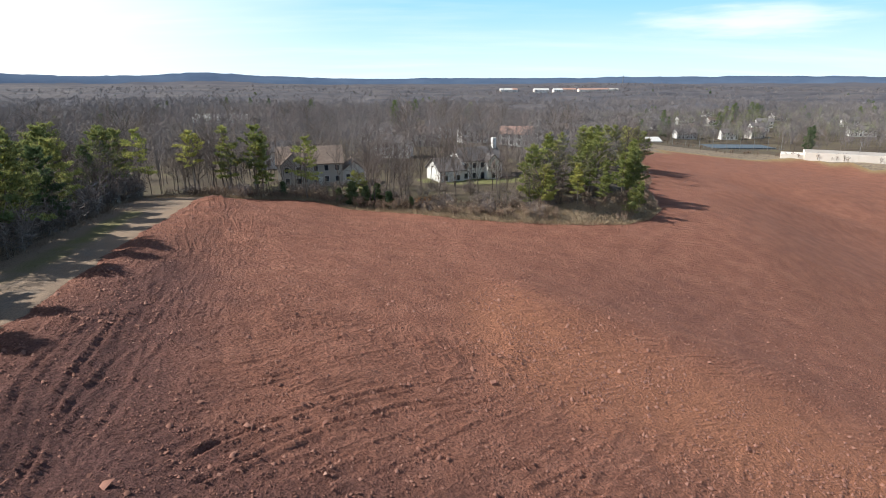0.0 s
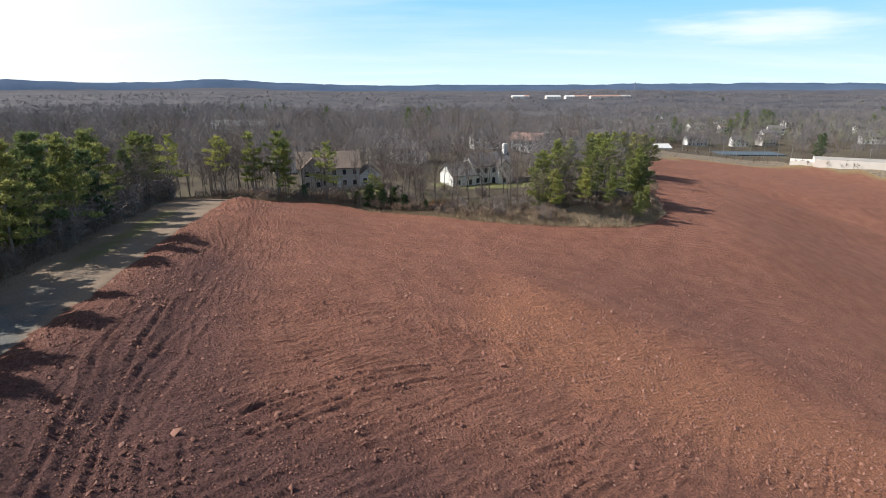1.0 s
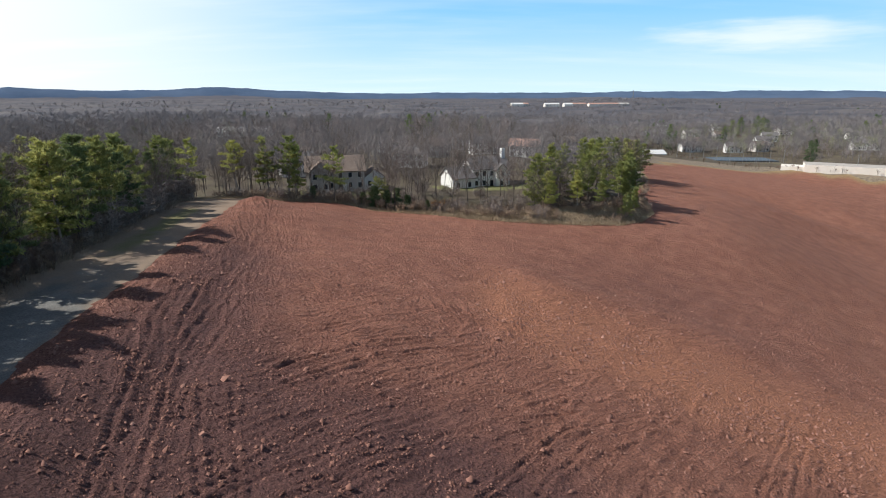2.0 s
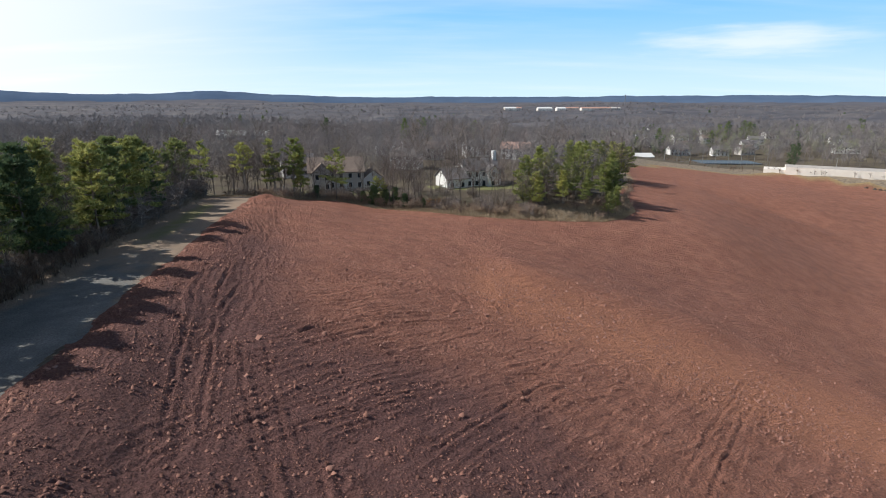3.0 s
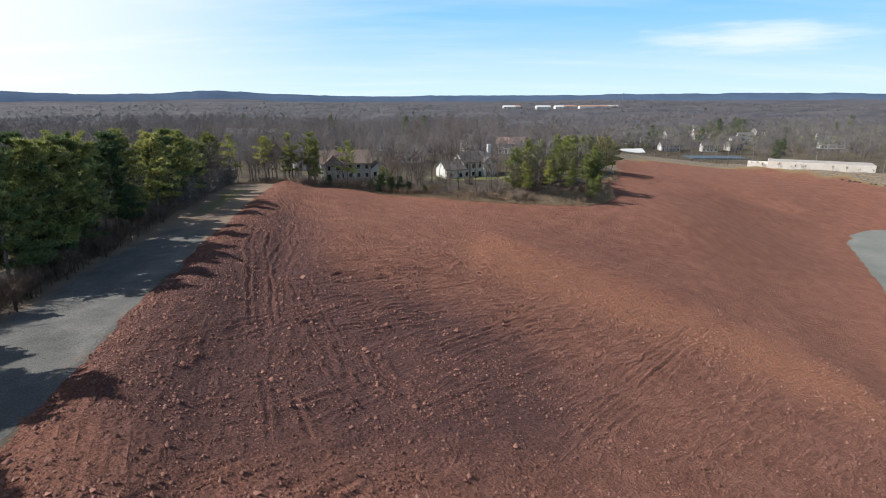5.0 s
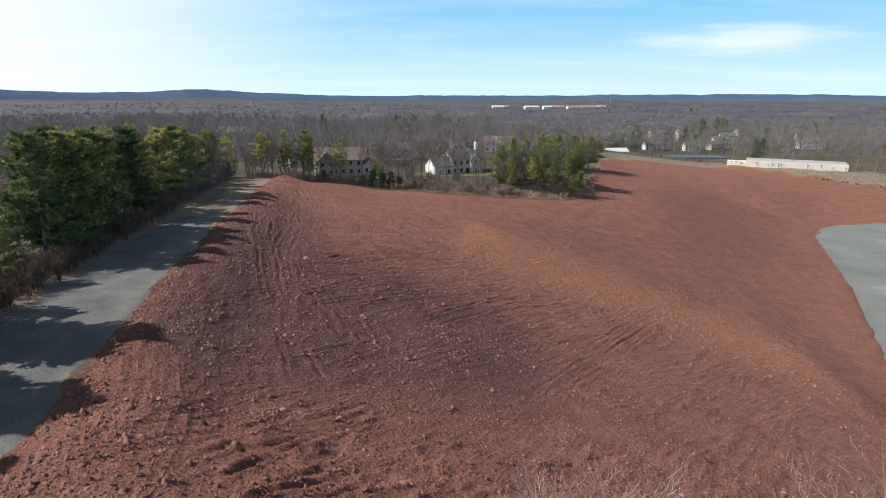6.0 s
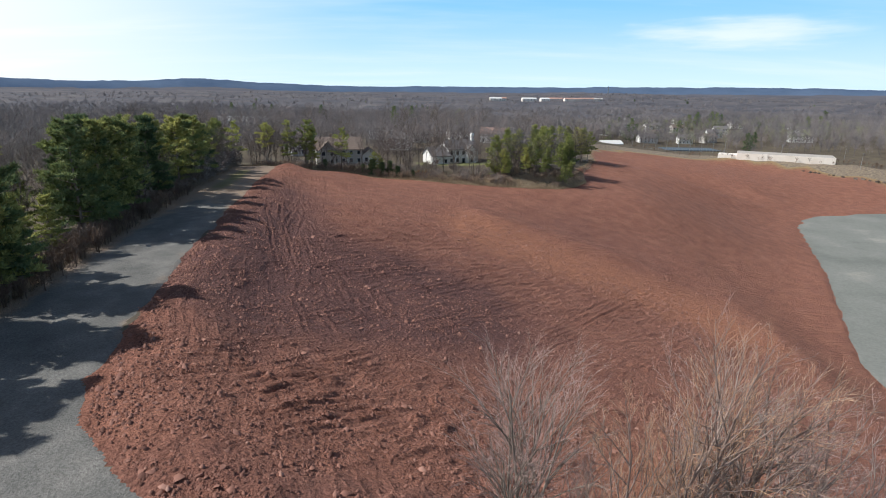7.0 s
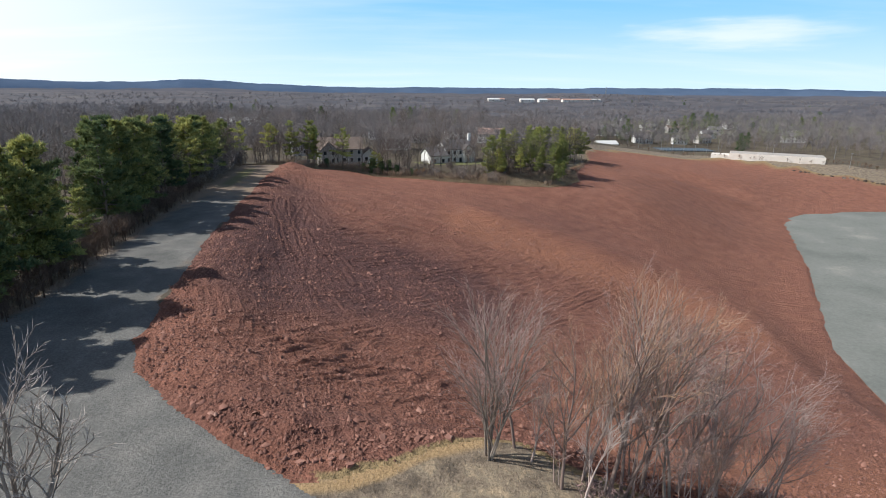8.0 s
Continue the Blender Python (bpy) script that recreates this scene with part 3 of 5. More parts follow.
# orange band, and two terms that paint sunlight onto slopes turned from the sun
band = (gv[:, 1] - 58 + 0.42 * (gv[:, 0] - 10)) / 15
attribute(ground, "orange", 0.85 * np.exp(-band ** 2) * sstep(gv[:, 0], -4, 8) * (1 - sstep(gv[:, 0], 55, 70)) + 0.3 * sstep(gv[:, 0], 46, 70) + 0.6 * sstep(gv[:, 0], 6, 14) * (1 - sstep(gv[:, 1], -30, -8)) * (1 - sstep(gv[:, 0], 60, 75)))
bend = 1.2 * fbm(gv[:, 0] / 9, gv[:, 1] / 9, 2, 301)
attribute(ground, "bank_along", 0.955 * gv[:, 1] - 0.295 * gv[:, 0])
attribute(ground, "bank_across", 0.955 * gv[:, 0] + 0.295 * gv[:, 1] + bend)
run = 0.66 * gv[:, 0] + 0.75 * gv[:, 1]
attribute(ground, "field_along", run)
attribute(ground, "field_across", 0.66 * gv[:, 1] - 0.75 * gv[:, 0] + 0.006 * (run - 20) ** 2 + bend)
attribute(ground, "bank_part", 1 - sstep(gv[:, 0] - road_right(gv[:, 1]) + 3 * bend, 10, 20))
tagged(ground, "bare red shale field with machine tracks among woodland floor", "ground", kind="structure")

# grey gravel road that bends round the field's near corner
rx = np.arange(-62, 20, 0.4)
ry = np.arange(-60, 108, 0.4)
RX, RY = np.meshgrid(rx, ry)
wobble = 0.9 * fbm(RX / 3, RY / 3, 3, 51)
knoll_edge = np.interp(RX, (-12, -8, -4, 0, 6, 20), (-41.2, -41.5, -42.0, -44.0, -47, -56))
inside = (RX < road_right(RY) + 0.8 + 0.5 * wobble) & (RX > road_left(RY) + wobble * 1.5) & ((RX < -6.4) | (RY < knoll_edge + wobble))
RZ = height(RX, RY) + 0.02 + 0.05 * fbm(RX / 6, RY / 6, 2, 52) - 0.35 * sstep(RX - road_right(RY), -0.2, 1.2)
road_ob, rv = grid_mesh("road", RX, RY, RZ, M_GRAVEL, keep=inside[:-1, :-1])
attribute(road_ob, "grassy", 0.7 * np.exp(-((rv[:, 0] - 0.55 * road_left(rv[:, 1]) - 0.45 * road_right(rv[:, 1])) / 2.6) ** 2) * sstep(rv[:, 1], 40, 62) * (1 - sstep(rv[:, 1], 84, 94)))
attribute(road_ob, "sand", 0.75 * sstep(rv[:, 1], 18, 58) + 0.8 * np.exp(-((rv[:, 0] - road_left(rv[:, 1])) / 2.8) ** 2) + 0.35 * np.exp(-((rv[:, 0] - road_right(rv[:, 1])) / 1.2) ** 2) * (rv[:, 1] > -20))
tagged(road_ob, "pale grey gravel road striped by tree shadows", "road", kind="structure")

# flat crushed-stone lot below the field
lx, ly = np.meshgrid(np.concatenate([np.arange(60, 180, 1.5), np.arange(180, 330, 10)]), np.arange(-60, 196, 2.0))
l_in = lot_inside(lx, ly) + 1.2 * fbm(lx / 4, ly / 4, 3, 53)
lot_ob, _ = grid_mesh("parking_lot", lx, ly, np.full_like(lx, -30.98) + 0.06 * fbm(lx / 9, ly / 9, 2, 54) , M_LOT, keep=l_in[:-1, :-1] > -5)
tagged(lot_ob, "flat grey crushed-stone lot below the red bank", "lot", kind="structure")


# ---- trees ----
class Soup:
    """Collects tubes and blades for one mesh."""

    def __init__(self):
        self.v, self.f = [], []

    def tube(self, p, q, r0, r1, sides=5):
        d = (q - p)
        if d.length < 1e-6:
            return
        d = d.normalized()
        a = d.orthogonal().normalized()
        b = d.cross(a)
        n = len(self.v)
        for c, r in ((p, r0), (q, r1)):
            for k in range(sides):
                t = 2 * math.pi * k / sides
                self.v.append(c + (a * math.cos(t) + b * math.sin(t)) * r)
        for k in range(sides):
            m = (k + 1) % sides
            self.f.append((n + k, n + m, n + sides + m, n + sides + k))

    def spike(self, p, q, r, sides=3):
        d = (q - p).normalized()
        a = d.orthogonal().normalized()
        b = d.cross(a)
        n = len(self.v)
        for k in range(sides):
            t = 2 * math.pi * k / sides
            self.v.append(p + (a * math.cos(t) + b * math.sin(t)) * r)
        self.v.append(q)
        for k in range(sides):
            self.f.append((n + k, n + (k + 1) % sides, n + sides))

    def blade(self, p, q, w, rng):
        d = q - p
        s = d.cross(Vector((rng.uniform(-1, 1), rng.uniform(-1, 1), rng.uniform(-1, 1))))
        if s.length < 1e-6:
            return
        s = s.normalized() * w * 0.5
        n = len(self.v)
        self.v += [p - s, p + s, q]
        self.f.append((n, n + 1, n + 2))

    def ob(self, name, mat, parent=None, smooth=False, label=""):
        return mesh_object(name, self.v, self.f, mat, parent, smooth, label)


def rand_dir(rng):
    while True:
        v = Vector((rng.uniform(-1, 1), rng.uniform(-1, 1), rng.uniform(-1, 1)))
        if 0.05 < v.length < 1:
            return v.normalized()


def branch(rng, wood, twigs, p, d, length, r, level, depth, kids, up, spread_angle, twig_r, first=0.3):
    """One limb that bends upwards and bears smaller ones."""
    segs = 4 if level < 2 else (2 if level < depth or twig_r > 0.0105 and twig_r < 0.015 else 1)
    pts = [p]
    for k in range(segs):
        d = (d + rand_dir(rng) * (0.13 if level < 2 else 0.07) + Vector((0, 0, up))).normalized()
        pts.append(pts[-1] + d * length / segs)
    for k in range(segs):
        ra, rb = r * (1 - 0.75 * k / segs), r * (1 - 0.75 * (k + 1) / segs)
        if level >= depth:
            if k == segs - 1:
                twigs.spike(pts[k], pts[k + 1], max(ra, twig_r))
            else:
                twigs.tube(pts[k], pts[k + 1], max(ra, twig_r), max(rb, twig_r), 3)
        else:
            wood.tube(pts[k], pts[k + 1], max(ra, twig_r), max(rb, twig_r), (7, 5, 4, 3)[min(level, 3)])
    if level >= depth:
        return
    n = kids[min(level, len(kids) - 1)]
    for k in range(n):
        s = (first if level == 0 else 0.2) + ((1 - first) if level == 0 else 0.78) * (k + rng.random()) / n
        i = min(int(s * segs), segs - 1)
        q = pts[i].lerp(pts[i + 1], s * segs - i)
        axis = (pts[i + 1] - pts[i]).normalized()
        side = axis.cross(rand_dir(rng)).normalized()
        a = spread_angle * rng.uniform(0.7, 1.25)
        nd = axis * math.cos(a) + side * math.sin(a)
        branch(rng, wood, twigs, q, nd, length * rng.uniform(0.42, 0.62) * (1.15 - 0.5 * s), r * 0.5 * (1.1 - 0.55 * s), level + 1, depth, kids, up * (0.8 if level == 0 else 0.35), spread_angle, twig_r)


def bare_tree(seed, tall, stems=1, depth=3, kids=(14, 8, 6), up=0.05, angle=0.6, girth=0.012, twig_r=0.012, twig_mat=None, bark=None, name="bare_tree", lean_x=0.0, first=0.3):
    rng = random.Random(seed)
    root = new(name)
    wood, twigs = Soup(), Soup()
    for s in range(stems):
        lean = Vector((rng.uniform(-1, 1), rng.uniform(-1, 1), 0)) * (0.06 if stems == 1 else 0.22) + Vector((lean_x, 0, 0))
        start = Vector((rng.uniform(-0.25, 0.25), rng.uniform(-0.25, 0.25), -0.25)) if stems > 1 else Vector((0, 0, -0.25))
        h = tall * (1 if s == 0 else rng.uniform(0.7, 0.98))
        branch(rng, wood, twigs, start, (Vector((0, 0, 1)) + lean).normalized(), h, girth * h * (1 if stems == 1 else 0.75), 0, depth, kids, up, angle, twig_r, first)
    wood.ob("trunk", bark or M_BARK, root, smooth=True)
    twigs.ob("crown", twig_mat or M_TWIG, root)
    return root


def pine(seed, tall, mat, wide=0.2, low=0.18, tufts=9, blade=0.42, name="pine_tree", sparse=0.0, needles=5):
    """A white pine: whorls of uneven limbs that carry fans of needles, with gaps."""
    rng = random.Random(seed)
    root = new(name)
    wood, green = Soup(), Soup()
    lean = Vector((rng.uniform(-0.05, 0.05), rng.uniform(-0.05, 0.05), 1))
    wood.tube(Vector((0, 0, -0.3)), lean * tall * 0.5, tall * 0.014, tall * 0.009, 6)
    wood.tube(lean * tall * 0.5, lean * tall * 0.97, tall * 0.009, 0.02, 5)
    z = tall * low
    while z < tall * 0.98:
        f = (z / tall - low) / (1 - low)
        reach = tall * wide * (0.55 + 0.45 * math.sin(min(f * 3.2 + 0.5, 1.57))) * (1 - f) ** 0.52 + 0.25
        spin = rng.uniform(0, 6.3)
        n = rng.randint(3, 5)
        for k in range(n):
            if rng.random() < sparse + 0.08:
                continue
            a = spin + 6.283 * k / n + rng.uniform(-0.3, 0.3)
            length = reach * rng.uniform(0.45, 1.3)
            rise = 0.05 + 0.5 * f + rng.uniform(-0.22, 0.3)
            d = Vector((math.cos(a), math.sin(a), rise)).normalized()
            p0 = lean * z
            p1 = p0 + d * length
            wood.spike(p0, p1, 0.035 * length * 0.6 + 0.012)
            m = max(4, int(tufts * (0.5 + length / (tall * wide))))
            side = d.cross(Vector((0, 0, 1))).normalized()
            for j in range(m):
                s = 0.3 + 0.72 * (j + rng.random()) / m
                wing = rng.uniform(-1, 1) * 0.34 * length * (0.35 + 0.65 * math.sin(3.1 * min(s, 1.0)))
                c = p0.lerp(p1, s) + side * wing + Vector((0, 0, rng.uniform(-0.12, 0.4) * (0.2 + 0.1 * length)))
                if j % 2 and blade < 0.7:
                    e = (d + rand_dir(rng) * 0.8).normalized()
                    green.blade(c - e * 0.35, c + e * 0.5, 0.5, rng)
                for b in range(needles):
                    e = (d * 0.5 + side * (wing / (0.3 * length + 0.1)) * 0.5 + rand_dir(rng) * 0.75 + Vector((0, 0, 0.5))).normalized()
                    green.blade(c, c + e * blade * rng.uniform(0.6, 1.5), blade * 0.36, rng)
        z += tall * rng.uniform(0.035, 0.07)
    top = lean * tall * 0.97
    for b in range(16):
        e = (rand_dir(rng) * 0.7 + Vector((0, 0, 0.8))).normalized()
        green.blade(top - Vector((0, 0, rng.uniform(0, 0.8))), top + e * blade * 1.3, blade * 0.4, rng)
    wood.ob("trunk", M_BARK, root, smooth=True)
    green.ob("crown", mat, root)
    return root


def shrub(seed, tall, wide, mat, stems=26, name="shrub"):
    rng = random.Random(seed)
    root = new(name)
    wood, twig = Soup(), Soup()
    for k in range(stems):
        a, r = rng.uniform(0, 6.3), wide * math.sqrt(rng.random()) * 0.45
        p = Vector((math.cos(a) * r, math.sin(a) * r, -0.1))
        q = p + Vector((math.cos(a) * wide * 0.3 * rng.random(), math.sin(a) * wide * 0.3 * rng.random(), tall * rng.uniform(0.6, 1.0)))
        wood.spike(p, q, 0.02)
        for j in range(8):
            s = rng.uniform(0.2, 0.95)
            c = p.lerp(q, s)
            e = (rand_dir(rng) + Vector((0, 0, 0.5))).normalized()
            twig.blade(c, c + e * tall * rng.uniform(0.18, 0.42), 0.07, rng)
    tagged(wood.ob("stem", M_BARK, root), kind="stuff")
    twig.ob("foliage", mat, root)
    return root


def place(ob, x, y, turn=0.0, size=1.0, sink=0.0, z=None):
    zz = (float(height(np.array([x]), np.array([y]))[0]) if z is None else z) - sink
    return pose(x, y, zz, 0, 0, turn) @ Matrix.Diagonal((size, size, size, 1))


def scatter(protos, spots, labels, category, group):
    """The prototypes are themselves the first things; the rest are copies with the same meshes."""
    for i, (x, y, s) in enumerate(spots):
        k = i % len(protos)
        m = place(None, x, y, (i * 137.5) % 360, s)
        if i < len(protos):
            ob = protos[k]
            ob.matrix_basis = m
        else:
            ob = copy_thing(protos[k], Matrix())
            ob.matrix_basis = m
        tagged(ob, labels[k % len(labels)], category, group)


rng = random.Random(7)
GREEN_PINE = "tall white pine with open yellow-green needle limbs"
DARK_PINE = "dense dark green pine beside the gravel road"

# pines beside the gravel road
protos = [pine(11 + k, 14.0, M_NEEDLE_DARK if k % 3 == 0 else M_NEEDLE_ROAD, (0.27, 0.32, 0.24)[k % 3], (0.14, 0.2, 0.1)[k % 3], 22, 0.48, name="pine_tree", sparse=0.04, needles=7) for k in range(6)]
spots = []
for y, off, tall in ((12.5, 3.2, 1.06), (15.0, 4.6, 1.02), (17.5, 2.6, 1.04), (20.0, 3.8, 1.08), (22.5, 2.4, 1.0), (25.0, 3.6, 1.04), (27.5, 2.8, 1.06), (30.5, 3.4, 1.04), (33.0, 6.0, 0.9), (38.5, 2.6, 1.04),
                     (41.5, 4.4, 0.92), (45.0, 3.0, 1.05), (48.0, 5.2, 0.86), (55.5, 2.8, 1.0), (58.0, 4.6, 0.9), (62.0, 3.0, 1.02), (66.5, 2.6, 0.98), (70.5, 5.0, 0.75), (75.0, 2.6, 0.8), (80.5, 3.4, 0.84),
                     (84.0, 7.5, 0.95), (92.5, 4.0, 0.7), (98.5, 5.0, 0.9)):
    spots.append((float(road_left(y)) - off, y + rng.uniform(-0.5, 0.5), tall))
for y in np.arange(14, 96, 7.5):
    spots.append((float(road_left(y)) - 9 - rng.uniform(0, 6), y + rng.uniform(-2, 2), rng.uniform(0.6, 0.95)))
scatter(protos, spots, [DARK_PINE, GREEN_PINE, GREEN_PINE], "tree", "pines beside the road")
# close-grown pines at the road's near bend
protos = [pine(21 + k, 14.0, M_NEEDLE_DARK if k == 0 else M_NEEDLE_ROAD, 0.27, 0.1, 23, 0.5, name="pine_tree", sparse=0.03, needles=7) for k in range(3)]
spots = [(float(road_left(y)) - 0.6 - rng.uniform(0, 2.6), float(y), s) for y, s in
         ((-33.0, 0.98), (-31.0, 1.0), (-28.6, 0.95), (-26.8, 1.0), (-22.2, 1.0), (-20.2, 0.95), (-18.2, 0.98), (-12.2, 0.95), (-10.2, 1.0), (-8.2, 0.95), (-4.0, 0.6), (3.5, 0.5))]
scatter(protos, spots, [DARK_PINE], "tree", "pines beside the road")

# pines standing in the belt beyond the field
protos = [pine(31 + k, 12.0, M_NEEDLE, (0.2, 0.25, 0.18, 0.28, 0.22)[k], (0.3, 0.42, 0.24, 0.36, 0.48)[k], 12, 0.42, name="pine_tree", sparse=0.2, needles=6) for k in range(5)]
spots = [(-80, 92, 0.95), (-72, 104, 1.0), (-64, 112, 1.0), (-58, 108, 0.95), (-51, 116, 1.0), (-44, 118, 1.05), (-40, 120, 1.1), (-38, 119, 0.95),
         (-29, 119.5, 1.0), (-19, 122, 0.55), (-17, 122, 0.5), (-88, 84, 1.0), (-69, 96, 0.9)]
spots = [(x, y - 2.0, s * 1.12) for x, y, s in spots]
scatter(protos, spots, [GREEN_PINE], "tree", "pines in the tree belt")

# low dark evergreens at the belt's foot between the houses
protos = [pine(41 + k, 5.0, M_NEEDLE_DARK, 0.3, 0.05, 10, 0.36, name="evergreen_shrub", needles=6, sparse=0.15) for k in range(3)]
spots = [(-19.5, 118.5, 1.0), (-16.6, 117.6, 0.85), (-14.2, 118.6, 0.95), (-11.6, 117.2, 0.7), (-22.5, 119.5, 0.6), (-34.5, 119.5, 0.7), (-6.8, 116.4, 0.5)]
scatter(protos, spots, ["low dense dark evergreen at the wood's foot"], "shrub", "low evergreens at the belt")

# the planted island at the field's far side
protos = [pine(51 + k, 12.0, M_NEEDLE_ROAD if k == 2 else M_NEEDLE, (0.2, 0.26, 0.3, 0.22, 0.18)[k], (0.12, 0.26, 0.06, 0.2, 0.3)[k], 17, 0.44, name="pine_tree", sparse=0.06, needles=6) for k in range(5)]
spots = [(24, 128, 1.15), (27, 134, 0.9), (31, 130, 0.78), (35, 138, 0.92), (33, 126, 0.8), (38, 130, 0.7), (39, 141, 1.1), (41, 119.5, 0.5), (43.5, 122, 0.55), (36, 148, 1.15),
         (30, 142, 1.0), (43, 133, 0.82), (46, 134.5, 0.95), (40, 158, 1.1), (44, 170, 1.15), (50, 184, 1.2), (63, 193, 1.2), (60, 199, 1.25), (67, 197.5, 1.25), (66, 205, 1.2), (55, 192, 1.2), (71, 203, 1.1),
         (20, 122, 1.1), (22, 117, 0.8), (29, 118, 0.75), (46.5, 138, 1.05), (35, 121, 0.6)]
scatter(protos, spots, [GREEN_PINE], "tree", "pines on the island")

# leafless trees in the belt
protos = [bare_tree(71 + k, 12.0, depth=3, kids=(11, 7, 5), up=0.04, angle=0.72, girth=0.011, twig_r=0.022, bark=M_BARK_DARK) for k in range(6)]
spots = []
for k in range(110):
    x = rng.uniform(-95, 24)
    y = np.interp(x, (-95, -60, -50, -10, 24), (80, 108, 114, 117, 114)) + rng.uniform(0, 18)
    if (-6 < x < 19 or -42 < x < -20) and (y > 132 or rng.random() < 0.65):
        continue
    spots.append((x, float(y), rng.uniform(0.6, 1.05)))
for k in range(11):
    spots.append((rng.uniform(18, 46), rng.uniform(118, 150), rng.uniform(0.5, 0.85)))
for k in range(44):
    y = rng.uniform(-30, 95)
    spots.append((float(road_left(y)) - rng.uniform(6, 26), y, rng.uniform(0.6, 1.0)))
for k in range(16):
    y = rng.uniform(20, 95)
    spots.append((float(road_left(y)) - rng.uniform(1.0, 4), y, rng.uniform(0.45, 0.8)))
for k in range(46):
    x = rng.uniform(-190, 70)
    spots.append((x, rng.uniform(150, 270) - max(0.0, -x - 60) * 0.8, rng.uniform(1.05, 1.4)))
scatter(protos, spots, ["leafless grey-brown tree with fine upright branches"], "tree", "leafless trees in the belt")

# shrubs along the belts
protos = [shrub(91 + k, 1.7, 2.4, M_BRUSH) for k in range(5)]
spots = []
for y in np.arange(-40, 104, 1.5):
    spots.append((float(road_left(y)) - 0.8 - rng.uniform(0, 3.0), float(y), rng.uniform(0.6, 1.35)))
for x in np.arange(-52, 22, 1.4):
    spots.append((float(x), float(field_end(x)) + 1.5 + rng.uniform(0.3, 6.5), rng.uniform(0.5, 1.3)))
    spots.append((float(x) + 0.6, float(field_end(x)) + 5 + rng.uniform(0.3, 9), rng.uniform(0.7, 1.6)))
for x in np.arange(22, 50, 1.3):
    spots.append((float(x), float(field_end(x)) + 2 + rng.uniform(0, 9.0), rng.uniform(0.5, 1.2)))
    spots.append((float(x), float(field_end(x)) + 6 + rng.uniform(0, 12.0), rng.uniform(0.8, 1.7)))
for k in range(22):
    s = k / 22
    spots.append((48 + 26 * s, 128 + 76 * s + rng.uniform(-2, 2), rng.uniform(0.5, 1.0)))
scatter(protos, spots, ["tangled leafless brown brush at the wood's edge"], "shrub", "brush along the wood")

# taller twiggy growth under the belt and before the houses
protos = [shrub(191 + k, 3.2, 2.8, M_TWIG, 34, "thicket") for k in range(4)]
spots = []
for k in range(60):
    y = rng.uniform(-4, 62)
    spots.append((float(road_left(y)) - rng.uniform(1.0, 6), y, rng.uniform(0.45, 0.95)))
for k in range(70):
    y = rng.uniform(30, 108)
    spots.append((float(road_left(y)) - rng.uniform(1.5, 12), y, rng.uniform(0.6, 1.3)))
for k in range(46):
    y = rng.uniform(62, 106)
    spots.append((float(road_left(y)) - rng.uniform(0.5, 9), y, rng.uniform(1.2, 1.9)))
for k in range(90):
    x = rng.uniform(-52, 30)
    spots.append((x, float(field_end(x)) + rng.uniform(3, 30), rng.uniform(0.45, 1.15)))
scatter(protos, spots, ["tall grey leafless thicket under the trees"], "thicket", "thickets in the belt")
t = shrub(199, 2.4, 3.6, M_ORANGE_BRUSH, 40)
t.matrix_basis = place(t, -4.2, 118.5)
tagged(t, "rust-orange leafless bush at the field's far edge", "shrub")
protos = [bare_tree(171 + k, 11.0, depth=3, kids=(9, 6, 4), up=0.08, angle=0.5, girth=0.011, twig_r=0.02, bark=M_BARK_DARK) for k in range(3)]
spots = [(-3, 141, 0.95), (0.3, 142.5, 1.0), (2.8, 140, 0.9), (-5.5, 139, 1.0), (-5, 130, 1.0), (-1.5, 136, 0.9), (3, 128, 0.95), (6.5, 133, 1.05), (8, 127, 0.85), (12, 135, 1.0), (15, 129, 0.95), (-24, 130, 0.9), (-29, 127, 0.8), (-37, 128, 0.95), (-41, 131, 1.0), (-33, 131, 0.7)]
scatter(protos, spots, ["slender leafless tree before the houses"], "tree", "slender trees before the houses")

# trees on the knoll in front: x, y, height, stems, seed, twigs, limbs, angle, lean
RED, TAN, PALE = M_TWIG_RED, M_TWIG_TAN, M_TWIG_PALE
FRONT = ((3.2, -39.5, 9.9, 6, 101, RED, (9, 7, 5), 0.46, 0.0), (4.9, -38.6, 7.6, 1, 102, RED, (16, 8, 5), 0.5, 0.0), (5.6, -39.6, 5.4, 1, 110, RED, (10, 7, 5), 0.5, 0.0),
         (6.8, -41.6, 8.0, 1, 112, TAN, (12, 7, 5), 0.45, 0.0), (8.0, -40.6, 10.6, 2, 103, TAN, (12, 7, 5), 0.46, 0.0), (9.3, -41.2, 10.6, 1, 105, TAN, (13, 7, 5), 0.48, 0.0),
         (7.6, -42.6, 5.6, 1, 104, PALE, (9, 6, 5), 0.55, 0.0), (10.2, -41.4, 10.4, 2, 106, RED, (10, 7, 5), 0.48, 0.02), (11.2, -40.6, 10.4, 1, 107, TAN, (12, 7, 5), 0.5, 0.03),
         (12.2, -41.4, 9.6, 2, 108, PALE, (9, 6, 5), 0.5, 0.06), (13.2, -40.4, 9.2, 1, 109, RED, (11, 7, 4), 0.52, 0.06), (14.3, -40.8, 8.8, 2, 111, RED, (9, 6, 5), 0.52, 0.1),
         (15.4, -40.2, 8.0, 1, 113, PALE, (10, 6, 5), 0.55, 0.14), (16.6, -40.0, 7.8, 2, 115, RED, (8, 6, 5), 0.55, 0.18), (18.2, -39.6, 7.2, 2, 117, RED, (9, 6, 5), 0.55, 0.22), (19.6, -38.8, 6.4, 1, 118, PALE, (9, 6, 5), 0.58, 0.26))
